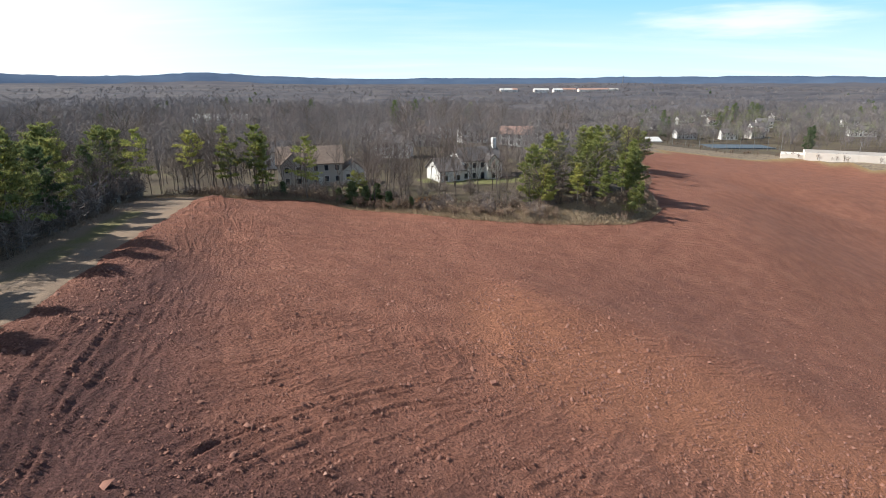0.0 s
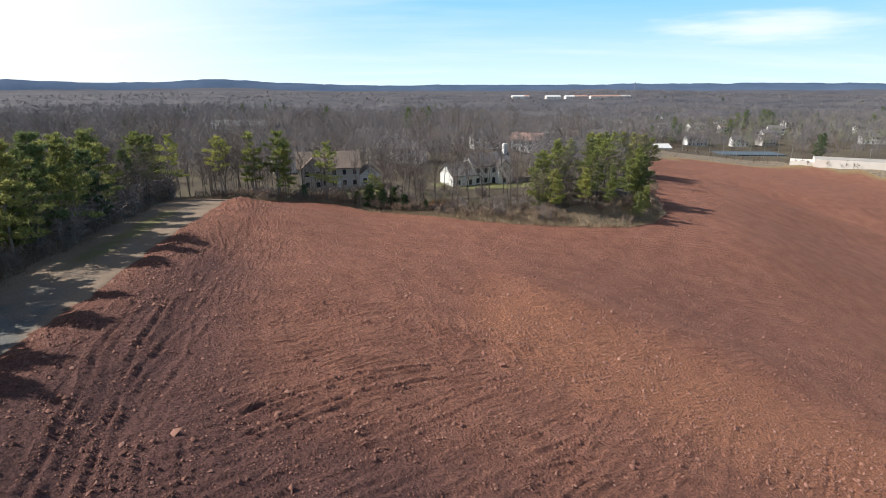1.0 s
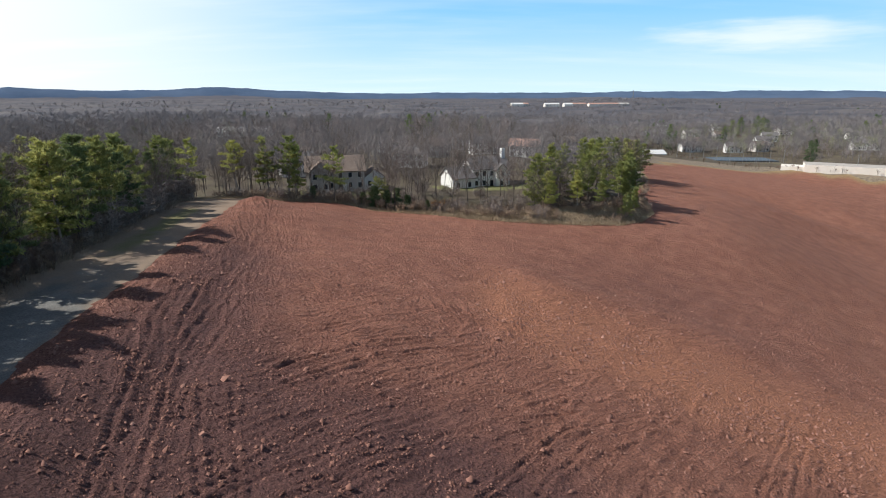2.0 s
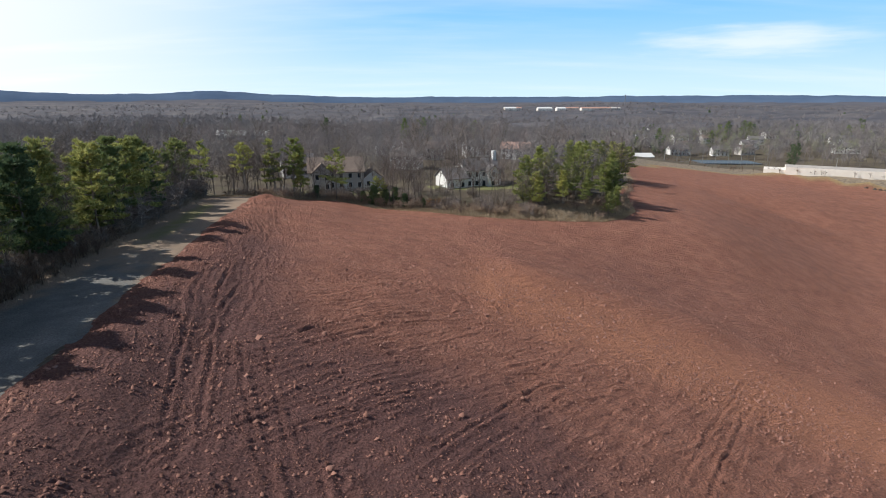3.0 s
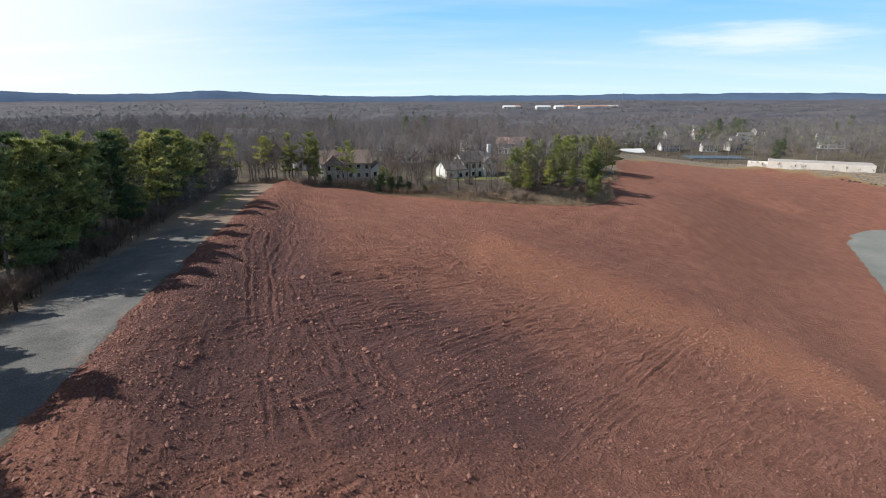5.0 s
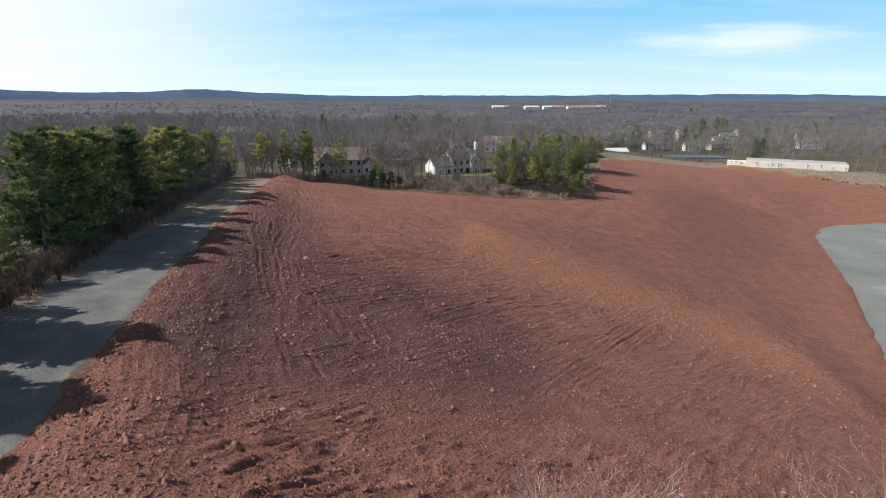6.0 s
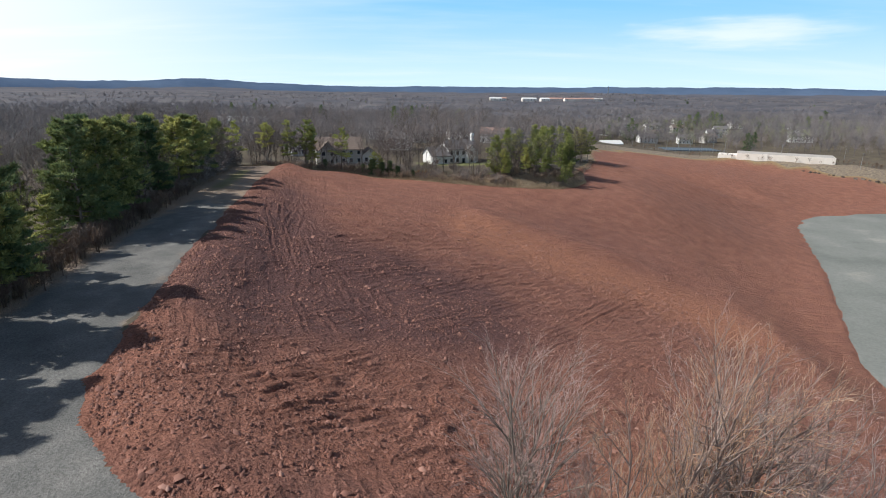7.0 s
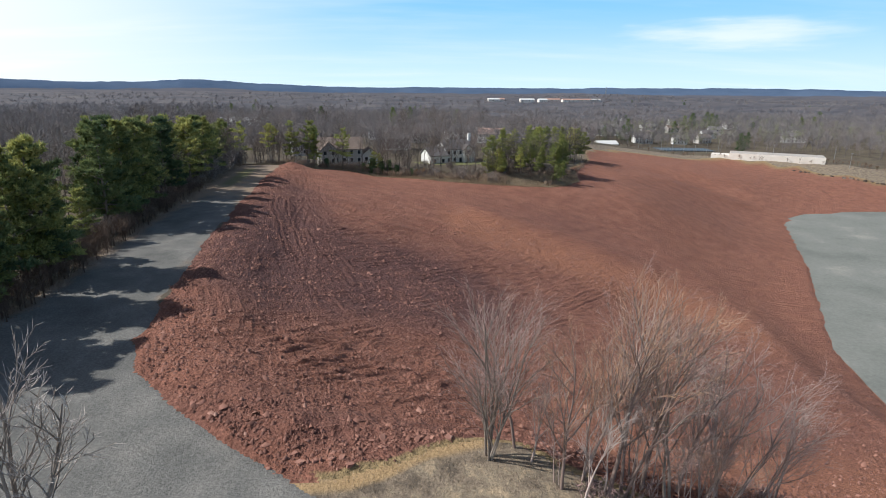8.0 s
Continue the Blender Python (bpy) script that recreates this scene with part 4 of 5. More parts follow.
for x, y, tall, stems, seed, tm, kids, ang, lean in FRONT:
    t = bare_tree(seed, tall * 0.84, stems, 3, (kids[0] - 1, kids[1], kids[2] + 2), 0.045, ang + 0.04, 0.0145, 0.0045, tm, M_BARK if seed in (101, 108) else M_BARK_YOUNG, lean_x=lean, first=0.13 if seed == 101 else 0.26)
    t.matrix_basis = place(t, x, y)
    tagged(t, {RED: "young leafless tree with reddish budding twigs on the knoll", TAN: "young leafless tree with orange-tan upright twigs", PALE: "young leafless tree with pale grey spreading twigs"}[tm], "tree", "trees on the knoll")
# thin saplings that fill the clump
for k in range(16):
    x, y = rng.uniform(6.0, 20.5), rng.uniform(-43.0, -39.6)
    tm = (TAN, RED, RED, PALE)[k % 4]
    t = bare_tree(500 + k, rng.uniform(3.4, 6.0) * (1.0 - 0.02 * (x - 6)), 1 if rng.random() < 0.6 else 2, 3, (9, 6, 5), 0.06, 0.52, 0.0105, 0.0045, tm, M_BARK_YOUNG, lean_x=0.02 * (x - 8))
    t.matrix_basis = place(t, x, y)
    tagged(t, {RED: "thin leafless sapling with pinkish twigs on the knoll", TAN: "thin leafless sapling with orange-tan twigs", PALE: "thin leafless sapling with pale grey twigs"}[tm], "tree", "trees on the knoll")
# low tangled brush between the stems
protos = [shrub(601 + k, 1.3, 2.2, M_TWIG_RED, 22, "thicket") for k in range(3)]
spots = [(rng.uniform(6.5, 19), rng.uniform(-43.5, -39.0), rng.uniform(0.5, 0.9)) for k in range(6)]
scatter(protos, spots, ["low tangled pinkish brush between the young stems"], "thicket", "brush on the knoll")
t = bare_tree(121, 8.0, 4, 3, (6, 5, 5), 0.05, 0.6, 0.024, 0.011, M_TWIG_PALE, lean_x=0.16)
t.matrix_basis = place(t, -16.0, -46.5)
tagged(t, "leafless pale grey tree standing in the gravel", "tree")


# ---- the wide woods ----
def woods_proto(seed, tall, twigs, length, width):
    """Arrays of triangles for one leafless tree: trunk, limbs that spread to a broken dome, twigs round their ends."""
    r = np.random.RandomState(seed)
    tri = []
    for k in range(3):
        a = k * 2.1
        w = 0.06 + width * 0.3
        tri.append([(-w * math.cos(a), -w * math.sin(a), 0), (w * math.cos(a), w * math.sin(a), 0), (0, 0, tall * 0.85)])
    roots, ends = [], []
    for k in range(11):
        a, z0 = k * 2.4 + r.uniform(-0.4, 0.4), tall * r.uniform(0.25, 0.55)
        up = r.uniform(0.0, 1.0)
        reach = tall * 0.33 * math.cos(up * 1.35) * r.uniform(0.7, 1.15)
        e = np.array([math.cos(a) * reach, math.sin(a) * reach, tall * (0.52 + 0.46 * math.sin(up * 1.5))])
        b = np.array([0, 0, z0])
        w = 0.03 + width * 0.25
        o = np.array([-w * math.sin(a), w * math.cos(a), 0])
        tri.append([tuple(b - o), tuple(b + o), tuple(e)])
        roots.append(b)
        ends.append(e)
    for k in range(twigs):
        i = r.randint(0, 11)
        f = r.uniform(0.45, 1.05)
        c = roots[i] * (1 - f) + ends[i] * f + r.normal(0, 0.055 * tall, 3) * (0.4 + 0.6 * f)
        d = (ends[i] - roots[i]) / np.linalg.norm(ends[i] - roots[i]) * 0.7 + r.normal(0, 0.55, 3) + np.array([0, 0, 0.2])
        d /= np.linalg.norm(d)
        s = np.cross(d, r.normal(0, 1, 3))
        s *= width / np.linalg.norm(s) * 0.5
        ll = length * r.uniform(0.6, 1.4)
        tri.append([c - s - d * ll * 0.4, c + s - d * ll * 0.4, c + d * ll * 0.6])
    return np.array([[tuple(p) for p in t] for t in tri])


def replicate(name, protos, P, S, mat, label, category, seed=3):
    r = np.random.RandomState(seed)
    out, tones = [], []
    which = r.randint(0, len(protos), len(P))
    for k, pr in enumerate(protos):
        q = np.where(which == k)[0]
        a = r.uniform(0, 6.283, len(q))
        c, s = np.cos(a)[:, None, None], np.sin(a)[:, None, None]
        x, y, z = pr[None, :, :, 0], pr[None, :, :, 1], pr[None, :, :, 2]
        sz = S[q][:, None, None]
        v = np.stack([(x * c - y * s) * sz, (x * s + y * c) * sz, z * sz + 0 * c], -1) + P[q][:, None, None, :]
        out.append(v.reshape(-1, 3))
        grove = 0.5 + 0.55 * fbm(P[q][:, 0] / 60, P[q][:, 1] / 60, 3, 231)
        tones.append(np.repeat(np.clip(0.55 * r.uniform(0, 1, len(q)) + 0.45 * grove, 0, 1), len(pr) * 3))
    v = np.concatenate(out)
    n = len(v) // 3
    me = bpy.data.meshes.new(name)
    me.vertices.add(len(v))
    me.vertices.foreach_set("co", v.ravel())
    me.loops.add(len(v))
    me.loops.foreach_set("vertex_index", np.arange(len(v), dtype=np.int32))
    me.polygons.add(n)
    me.polygons.foreach_set("loop_start", np.arange(0, len(v), 3, dtype=np.int32))
    me.update(calc_edges=True)
    me.materials.append(mat)
    ob = tagged(new(name, me), label, category, kind="stuff")
    attribute(ob, "tone", np.concatenate(tones))
    return ob


CLEAR = ((-33, 128, 12, 9), (5, 134, 15, 10), (5, 152, 17, 11), (-30, 148, 16, 10), (226, 303, 40, 28), (136, 378, 20, 14), (188, 382, 42, 15), (0, 0, 1, 1))


def wood_spots(r0, r1, gap, seed, half=0.84):
    r = np.random.RandomState(seed)
    g = np.arange(-r1, r1, gap)
    X, Y = np.meshgrid(g, np.arange(-80, r1, gap))
    X = X + r.uniform(-0.45, 0.45, X.shape) * gap
    Y = Y + r.uniform(-0.45, 0.45, Y.shape) * gap
    X, Y = X.ravel(), Y.ravel()
    R = np.hypot(X, Y)
    ok = (R > r0) & (R < r1) & (np.abs(X) < half * (Y + 70) + 20)
    belt = np.interp(X, (-400, -75, -60, -50, -10, 24, 26), (-100, 60, 118, 128, 130, 128, 400))
    left = (X < 24) & ((Y > belt) | (X < road_left(Y) - 10) & (Y < 112))
    isl = (X >= 24) & (Y > np.interp(X, (24, 30, 70, 84, 100, 125, 145, 215, 225, 300, 330, 500), (122, 124, 205, 240, 300, 360, 395, 395, 345, 335, 270, 150)))
    ok &= left | isl
    for cx, cy, ax, ay in CLEAR:
        ok &= ((X - cx) / ax) ** 2 + ((Y - cy) / ay) ** 2 > 1
    ok &= (fbm(X / 130, Y / 130, 3, 201) > -0.55) | (R < 260)
    X, Y = X[ok], Y[ok]
    return X, Y, height(X, Y), r.uniform(0.7, 1.15, len(X))


WOODS = "leafless grey-brown woods with fine upright branches"
for r0, r1, gap, twigs, long, wide, seed in ((0, 220, 5.4, 330, 1.1, 0.042, 1), (220, 460, 7.2, 130, 1.8, 0.11, 2), (460, 1000, 11.0, 70, 2.4, 0.2, 3)):
    X, Y, Z, S = wood_spots(r0, r1, gap, seed)
    S = S * (1 + 0.25 * fbm(X / 40, Y / 40, 2, 205))
    replicate("woods", [woods_proto(20 * seed + k, 13.5, twigs, long, wide) for k in range(8)], np.stack([X, Y, Z - 0.2], 1), S, M_WOODS_FAR if r0 > 400 else M_WOODS, WOODS, "woods", seed)

# the canopy past a kilometre, too far to tell trees apart
ca, cr = np.meshgrid(np.linspace(radians(-48), radians(48), 430), 640 * (3300 / 640) ** np.linspace(0, 1, 190))
CX, CY = np.sin(ca) * cr, np.cos(ca) * cr
CZ = height(CX, CY) + 9.5 * sstep(cr, 640, 820) + 2.5 * sstep(cr, 930, 1120) - 3.0 + 4.0 * fbm(CX / 26, CY / 26, 3, 221) + 4.0 * fbm(CX / 160, CY / 160, 2, 225)
canopy, _ = grid_mesh("far_woods", CX, CY, CZ, M_CANOPY)
tagged(canopy, "far leafless woods reaching to the blue hills", "woods", kind="stuff")
X, Y, Z, S = wood_spots(950, 2000, 30, 7)
replicate("woods", [woods_proto(140 + k, 14.0, 34, 3.4, 0.5) for k in range(6)], np.stack([X, Y, Z], 1), S, M_WOODS_FAR, "taller crowns standing out of the far woods", "woods", 7)


# hills on the horizon, their blue haze held in the base colour
def hill(name, dist, lo, hi, base, seed, mat, label):
    a = np.linspace(radians(-62), radians(62), 260)
    tops = lo + (hi - lo) * np.clip(0.5 + 0.9 * fbm(a * 5.5 + 3.0, a * 0, 5, seed), 0, 1) + 3 * fbm(a * 90, a * 0, 2, seed + 9)
    tops = tops * (1.0 + 0.45 * sstep(-a, 0.05, 0.45))
    rows = []
    for f, back in ((0.0, 0.0), (0.55, 120.0), (0.85, 240.0), (1.0, 380.0)):
        rr = dist + back
        rows.append(np.stack([np.sin(a) * rr, np.cos(a) * rr, base + (tops - base) * f], 1))
    A = np.stack(rows, 0)
    ob, _ = grid_mesh(name, A[..., 0], A[..., 1], A[..., 2], mat)
    return tagged(ob, label, "hills", kind="structure")


hill("backdrop", 3900, 34, 62, -40, 301, M_HILL, "long wooded ridge on the horizon, tinted blue for haze")
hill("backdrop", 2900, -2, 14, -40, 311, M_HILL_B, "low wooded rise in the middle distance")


# ---- stones and grass ----
def rock_mesh(seed, flat=0.6, mat=M_ROCK):
    """An angular slab: a block with knocked-off corners."""
    r = random.Random(seed)
    bm = bmesh.new()
    bmesh.ops.create_cube(bm, size=0.9)
    bmesh.ops.bevel(bm, geom=bm.verts[:] + bm.edges[:], offset=0.16, segments=1, affect="VERTICES")
    for v in bm.verts:
        v.co += Vector((r.uniform(-0.2, 0.2), r.uniform(-0.2, 0.2), r.uniform(-0.14, 0.14)))
        v.co.z *= flat
    me = bpy.data.meshes.new("rock")
    bm.to_mesh(me)
    bm.free()
    me.materials.append(mat)
    return me


rock_meshes = [rock_mesh(400 + k, (0.3, 0.42, 0.55)[k % 3]) for k in range(8)]
dark_rocks = [rock_mesh(420 + k, 0.6, M_ROCK_DARK) for k in range(4)]
rng = random.Random(21)


def put_rock(x, y, size, label, lift=0.1):
    ob = new("rock", rock_meshes[rng.randrange(len(rock_meshes))])
    ob.matrix_basis = pose(x, y, spot(x, y) + lift * size, rng.uniform(-20, 20), rng.uniform(-20, 20), rng.uniform(0, 360)) @ Matrix.Diagonal((size, size * rng.uniform(0.6, 1.0), size * rng.uniform(0.7, 1.1), 1))
    tagged(ob, label, "rock", "loose rocks on the field")


put_rock(4.8, 47.5, 0.6, "dark boulder lying alone on the red soil")
for k in range(130):
    s = rng.random() ** 0.6
    put_rock(-9 + 17 * s + rng.uniform(-0.5, 0.5), float(np.interp(-9 + 17 * s, (-12, -4.6, -1.5, 0.5, 2.9, 5.4, 8), (-40.4, -40.3, -38.9, -37.4, -36.6, -37.8, -40))) + rng.gauss(0.6, 0.6), 0.1 + 0.32 * rng.random() ** 2.5, "broken slab of red shale heaped at the field's edge")
for k in range(50):
    y = rng.uniform(-37, 70)
    put_rock(float(road_right(y)) + abs(rng.gauss(0, 2.5)) + 0.8, y, rng.uniform(0.12, 0.32), "angular red shale rock on the bank beside the road")
for k in range(90):
    put_rock(rng.uniform(-24, 55), rng.uniform(-30, 75), rng.uniform(0.15, 0.38), "small pale shale rock lying on the soil")


def clod_field(n, seed, big=False):
    """Countless clods and stones strewn over the soil, thickest on the road bank and the near edge."""
    r = np.random.RandomState(seed)
    x, y = r.uniform(-44, 66, n * 3), -42 + (150 if big else 146) * r.uniform(0, 1, n * 3) ** (0.9 if big else 1.15)
    from_edge = x - road_right(y)
    p = 0.25 + 5.0 * np.clip(ridge_marks(x, y) + tracks(x, y), 0, 0.3) + 0.5 * np.exp(-np.clip(from_edge - 1, 0, 99) / 4.0) * (y < 103) + 0.8 * np.exp(-((y + 38) / 2.5) ** 2) + 0.35 * sstep(fbm(x / 8, y / 8, 3, 211), 0.1, 0.6)
    if big:
        on_band = np.exp(-((y - 56 + 0.42 * (x - 10)) / 15) ** 2) * sstep(x, -4, 8)
        p = 0.09 + 0.55 * on_band + 0.25 * np.exp(-((x + 4) / 14) ** 2 - ((y - 22) / 22) ** 2) + 0.35 * np.exp(-np.clip(from_edge - 1, 0, 99) / 6.0) * (y < 100) + 0.2 * sstep(-y, 5, 30)
    p *= dirt_here(x, y) * (0.15 + 0.85 * sstep(fbm(x / 2.6, y / 2.6, 3, 223), -0.35, 0.25))
    ok = (r.uniform(0, 1, n * 3) < p) & (from_edge > 0.3)
    x, y = x[ok][:n], y[ok][:n]
    near = np.minimum(np.exp(-np.clip(x - road_right(y) - 1, 0, 99) / 4.0) + np.exp(-((y + 37) / 3) ** 2), 1.2)
    s = (0.038 + 0.030 * r.exponential(1.0, len(x))) * (1 + 0.3 * near)
    s = np.clip(s, 0.03, 0.26)
    if big:
        s = np.clip(0.085 + 0.05 * r.exponential(1.0, len(x)), 0.085, 0.36)
    z = ground_z(x, y)
    base = np.array([(1, 0, 0), (0, 1, 0), (-1, 0, 0), (0, -1, 0), (0, 0, 1)], float)
    f = np.array([(0, 1, 4), (1, 2, 4), (2, 3, 4), (3, 0, 4)])
    v = base[None] * r.uniform(0.55, 1.2, (len(x), 5, 1)) * np.stack([r.uniform(0.8, 1.4, len(x)), r.uniform(0.6, 1.0, len(x)), r.uniform(0.75, 1.3, len(x))], -1)[:, None, :]
    a = r.uniform(0, 6.283, len(x))[:, None]
    tx = r.normal(0, 0.35, (len(x), 1))
    vx, vy, vz = v[..., 0] * np.cos(a) - v[..., 1] * np.sin(a), v[..., 0] * np.sin(a) + v[..., 1] * np.cos(a), v[..., 2] + tx * v[..., 0]
    v = np.stack([vx, vy, vz], -1) * s[:, None, None] + np.stack([x, y, z + 0.05 * s], -1)[:, None, :]
    v = v.reshape(-1, 3)
    f = (f[None] + 5 * np.arange(len(x))[:, None, None]).reshape(-1, 3)
    me = bpy.data.meshes.new("clods")
    me.vertices.add(len(v))
    me.vertices.foreach_set("co", v.ravel())
    me.loops.add(f.size)
    me.loops.foreach_set("vertex_index", f.ravel().astype(np.int32))
    me.polygons.add(len(f))
    me.polygons.foreach_set("loop_start", np.arange(0, f.size, 3, dtype=np.int32))
    me.update(calc_edges=True)
    me.materials.append(M_ROCK)
    return tagged(new("clods", me), "larger lumps of red shale lying over the field" if big else "countless red shale clods and stones strewn over the field", "stones", kind="stuff")


clod_field(125000, 5)
clod_field(34000, 6, True)


def grass_patch(name, x, y, tall, mat, label, seed):
    """Blades of dry grass, each one thin triangle."""
    r = np.random.RandomState(seed)
    n = len(x)
    z = ground_z(x, y) - 0.02
    a, h = r.uniform(0, 6.283, n), tall * r.uniform(0.4, 1.3, n)
    w = (0.035 if tall > 0.3 else 0.014) * np.ones(n)
    bx, by = np.cos(a) * w, np.sin(a) * w
    lx, ly = r.normal(0, 0.35, n) * h, r.normal(0, 0.35, n) * h
    v = np.stack([np.stack([x - bx, y - by, z], -1), np.stack([x + bx, y + by, z], -1), np.stack([x + lx, y + ly, z + h], -1)], 1)
    P = v.reshape(-1, 3)
    me = bpy.data.meshes.new(name)
    me.vertices.add(len(P))
    me.vertices.foreach_set("co", P.ravel())
    me.loops.add(len(P))
    me.loops.foreach_set("vertex_index", np.arange(len(P), dtype=np.int32))
    me.polygons.add(n)
    me.polygons.foreach_set("loop_start", np.arange(0, len(P), 3, dtype=np.int32))
    me.update(calc_edges=True)
    me.materials.append(mat)
    return tagged(new(name, me), label, "grass", kind="stuff")


gr = np.random.RandomState(31)
n = 9000
gx, gy = gr.uniform(-8, 12, n), gr.uniform(-52, -33, n)
ok = (dirt_here(gx, gy) < 0.3) & (gy > np.interp(gx, (-12, -8, -4, 0, 6, 20), (-41.2, -41.5, -42.0, -44.0, -47, -56))) & (fbm(gx / 2.5, gy / 2.5, 3, 71) > -0.5)
grass_patch("grass", gx[ok], gy[ok], 0.2, M_GRASS, "dry straw-coloured grass on the knoll under young trees", 32)
n = 60000
gx = gr.uniform(-56, 52, n)
edge = field_end(gx)
gy = edge + gr.uniform(-0.5, 9, n)
grass_patch("grass", gx, gy, 0.6, M_GRASS, "dry tan grass along the far edge of the field", 33)
n = 30000
gy = gr.uniform(-40, 104, n)
gx = road_left(gy) + gr.normal(-0.8, 1.3, n)
grass_patch("grass", gx, gy, 0.45, M_BRUSH, "dead leaves and straw along the gravel road", 34)


# ---- buildings ----
def part(name, bm, mat, parent, label=""):
    me = bpy.data.meshes.new(name)
    bm.to_mesh(me)
    bm.free()
    me.materials.append(mat)
    ob = new(name, me)
    ob.parent = parent
    if label:
        ob["label"] = label
    return ob


def box(x0, x1, y0, y1, z0, z1):
    bm = bmesh.new()
    vs = [bm.verts.new(p) for p in ((x0, y0, z0), (x1, y0, z0), (x1, y1, z0), (x0, y1, z0), (x0, y0, z1), (x1, y0, z1), (x1, y1, z1), (x0, y1, z1))]
    for f in ((3, 2, 1, 0), (4, 5, 6, 7), (0, 1, 5, 4), (1, 2, 6, 5), (2, 3, 7, 6), (3, 0, 4, 7)):
        bm.faces.new([vs[i] for i in f])
    return bm


def gable_body(x0, x1, y0, y1, z0, z1, rise, along_x=True):
    bm = bmesh.new()
    lo = [bm.verts.new(p) for p in ((x0, y0, z0), (x1, y0, z0), (x1, y1, z0), (x0, y1, z0))]
    hi = [bm.verts.new(p) for p in ((x0, y0, z1), (x1, y0, z1), (x1, y1, z1), (x0, y1, z1))]
    if along_x:
        ym = (y0 + y1) / 2
        a, b = bm.verts.new((x0, ym, z1 + rise)), bm.verts.new((x1, ym, z1 + rise))
        bm.faces.new((lo[3], lo[0], hi[0], a, hi[3]))
        bm.faces.new((lo[1], lo[2], hi[2], b, hi[1]))
        bm.faces.new((lo[0], lo[1], hi[1], hi[0]))
        bm.faces.new((lo[2], lo[3], hi[3], hi[2]))
    else:
        xm = (x0 + x1) / 2
        a, b = bm.verts.new((xm, y0, z1 + rise)), bm.verts.new((xm, y1, z1 + rise))
        bm.faces.new((lo[0], lo[1], hi[1], a, hi[0]))
        bm.faces.new((lo[2], lo[3], hi[3], b, hi[2]))
        bm.faces.new((lo[1], lo[2], hi[2], hi[1]))
        bm.faces.new((lo[3], lo[0], hi[0], hi[3]))
    return bm


def gable_roof(x0, x1, y0, y1, z1, rise, along_x=True, over=0.45, thick=0.22):
    """Two slabs with eaves that stand out."""
    bm = bmesh.new()
    if along_x:
        half = (y1 - y0) / 2
        drop = rise / half * over
        ym = (y0 + y1) / 2
        ring = [(y0 - over, z1 - drop), (ym, z1 + rise), (y1 + over, z1 - drop)]
        pts = [(x, yy, zz) for x in (x0 - over, x1 + over) for yy, zz in ring] + [(x, yy, zz + thick) for x in (x0 - over, x1 + over) for yy, zz in ring]
    else:
        half = (x1 - x0) / 2
        drop = rise / half * over
        xm = (x0 + x1) / 2
        ring = [(x0 - over, z1 - drop), (xm, z1 + rise), (x1 + over, z1 - drop)]
        pts = [(xx, y, zz) for y in (y1 + over, y0 - over) for xx, zz in ring] + [(xx, y, zz + thick) for y in (y1 + over, y0 - over) for xx, zz in ring]
    v = [bm.verts.new(p) for p in pts]
    for f in ((0, 1, 4, 3), (1, 2, 5, 4), (6, 9, 10, 7), (7, 10, 11, 8), (0, 3, 9, 6), (2, 8, 11, 5), (0, 6, 7, 1), (1, 7, 8, 2), (3, 4, 10, 9), (4, 5, 11, 10)):
        bm.faces.new([v[i] for i in f])
    bmesh.ops.recalc_face_normals(bm, faces=bm.faces[:])
    return bm


def window(parent, x, z, y, w=1.0, h=1.4):
    """A window on a wall that faces -y."""
    fr = part("window", box(x - w / 2 - 0.1, x + w / 2 + 0.1, y - 0.06, y + 0.02, z - 0.1, z + h + 0.1), M_TRIM, parent)
    part("pane", box(x - w / 2, x + w / 2, y - 0.075, y - 0.03, z, z + h), M_GLASS, fr)


def house_block(root, x0, x1, y0, y1, eave, rise, wall, roof, along_x=True, rows=2, cols=4, floor=0.9):
    part("wall", gable_body(x0, x1, y0, y1, -1.2, eave, rise, along_x), wall, root)
    part("roof", gable_roof(x0, x1, y0, y1, eave, rise, along_x), roof, root)
    for r in range(rows):
        for c in range(cols):
            window(root, x0 + (x1 - x0) * (c + 0.5) / cols, floor + 2.75 * r, y0)


white_house = new("house")
house_block(white_house, -6.2, 6.2, 0, 9, 5.7, 3.0, M_SIDING, M_SHINGLE, True, 2, 5)
house_block(white_house, -13.4, -6.25, -1.5, 7.5, 3.6, 2.8, M_SIDING, M_SHINGLE, True, 1, 2)
house_block(white_house, 0.6, 4.2, -2.0, 0.5, 5.6, 1.6, M_SIDING, M_SHINGLE, False, 2, 1)
part("chimney", box(5.0, 6.1, 3.4, 4.6, 4.0, 11.2), M_SIDING, white_house, "white chimney")
part("door", box(-0.5, 0.5, -0.12, 0.04, 0, 2.1), M_GLASS, white_house)
part("porch", box(-3.5, 0.4, -2.2, -0.02, -0.6, 0.15), M_TRIM, white_house)
white_house.matrix_basis = pose(10.8, 153.5, -8.1, 0, 0, 24)
tagged(white_house, "white two-storey house with grey roof and white chimney", "house")

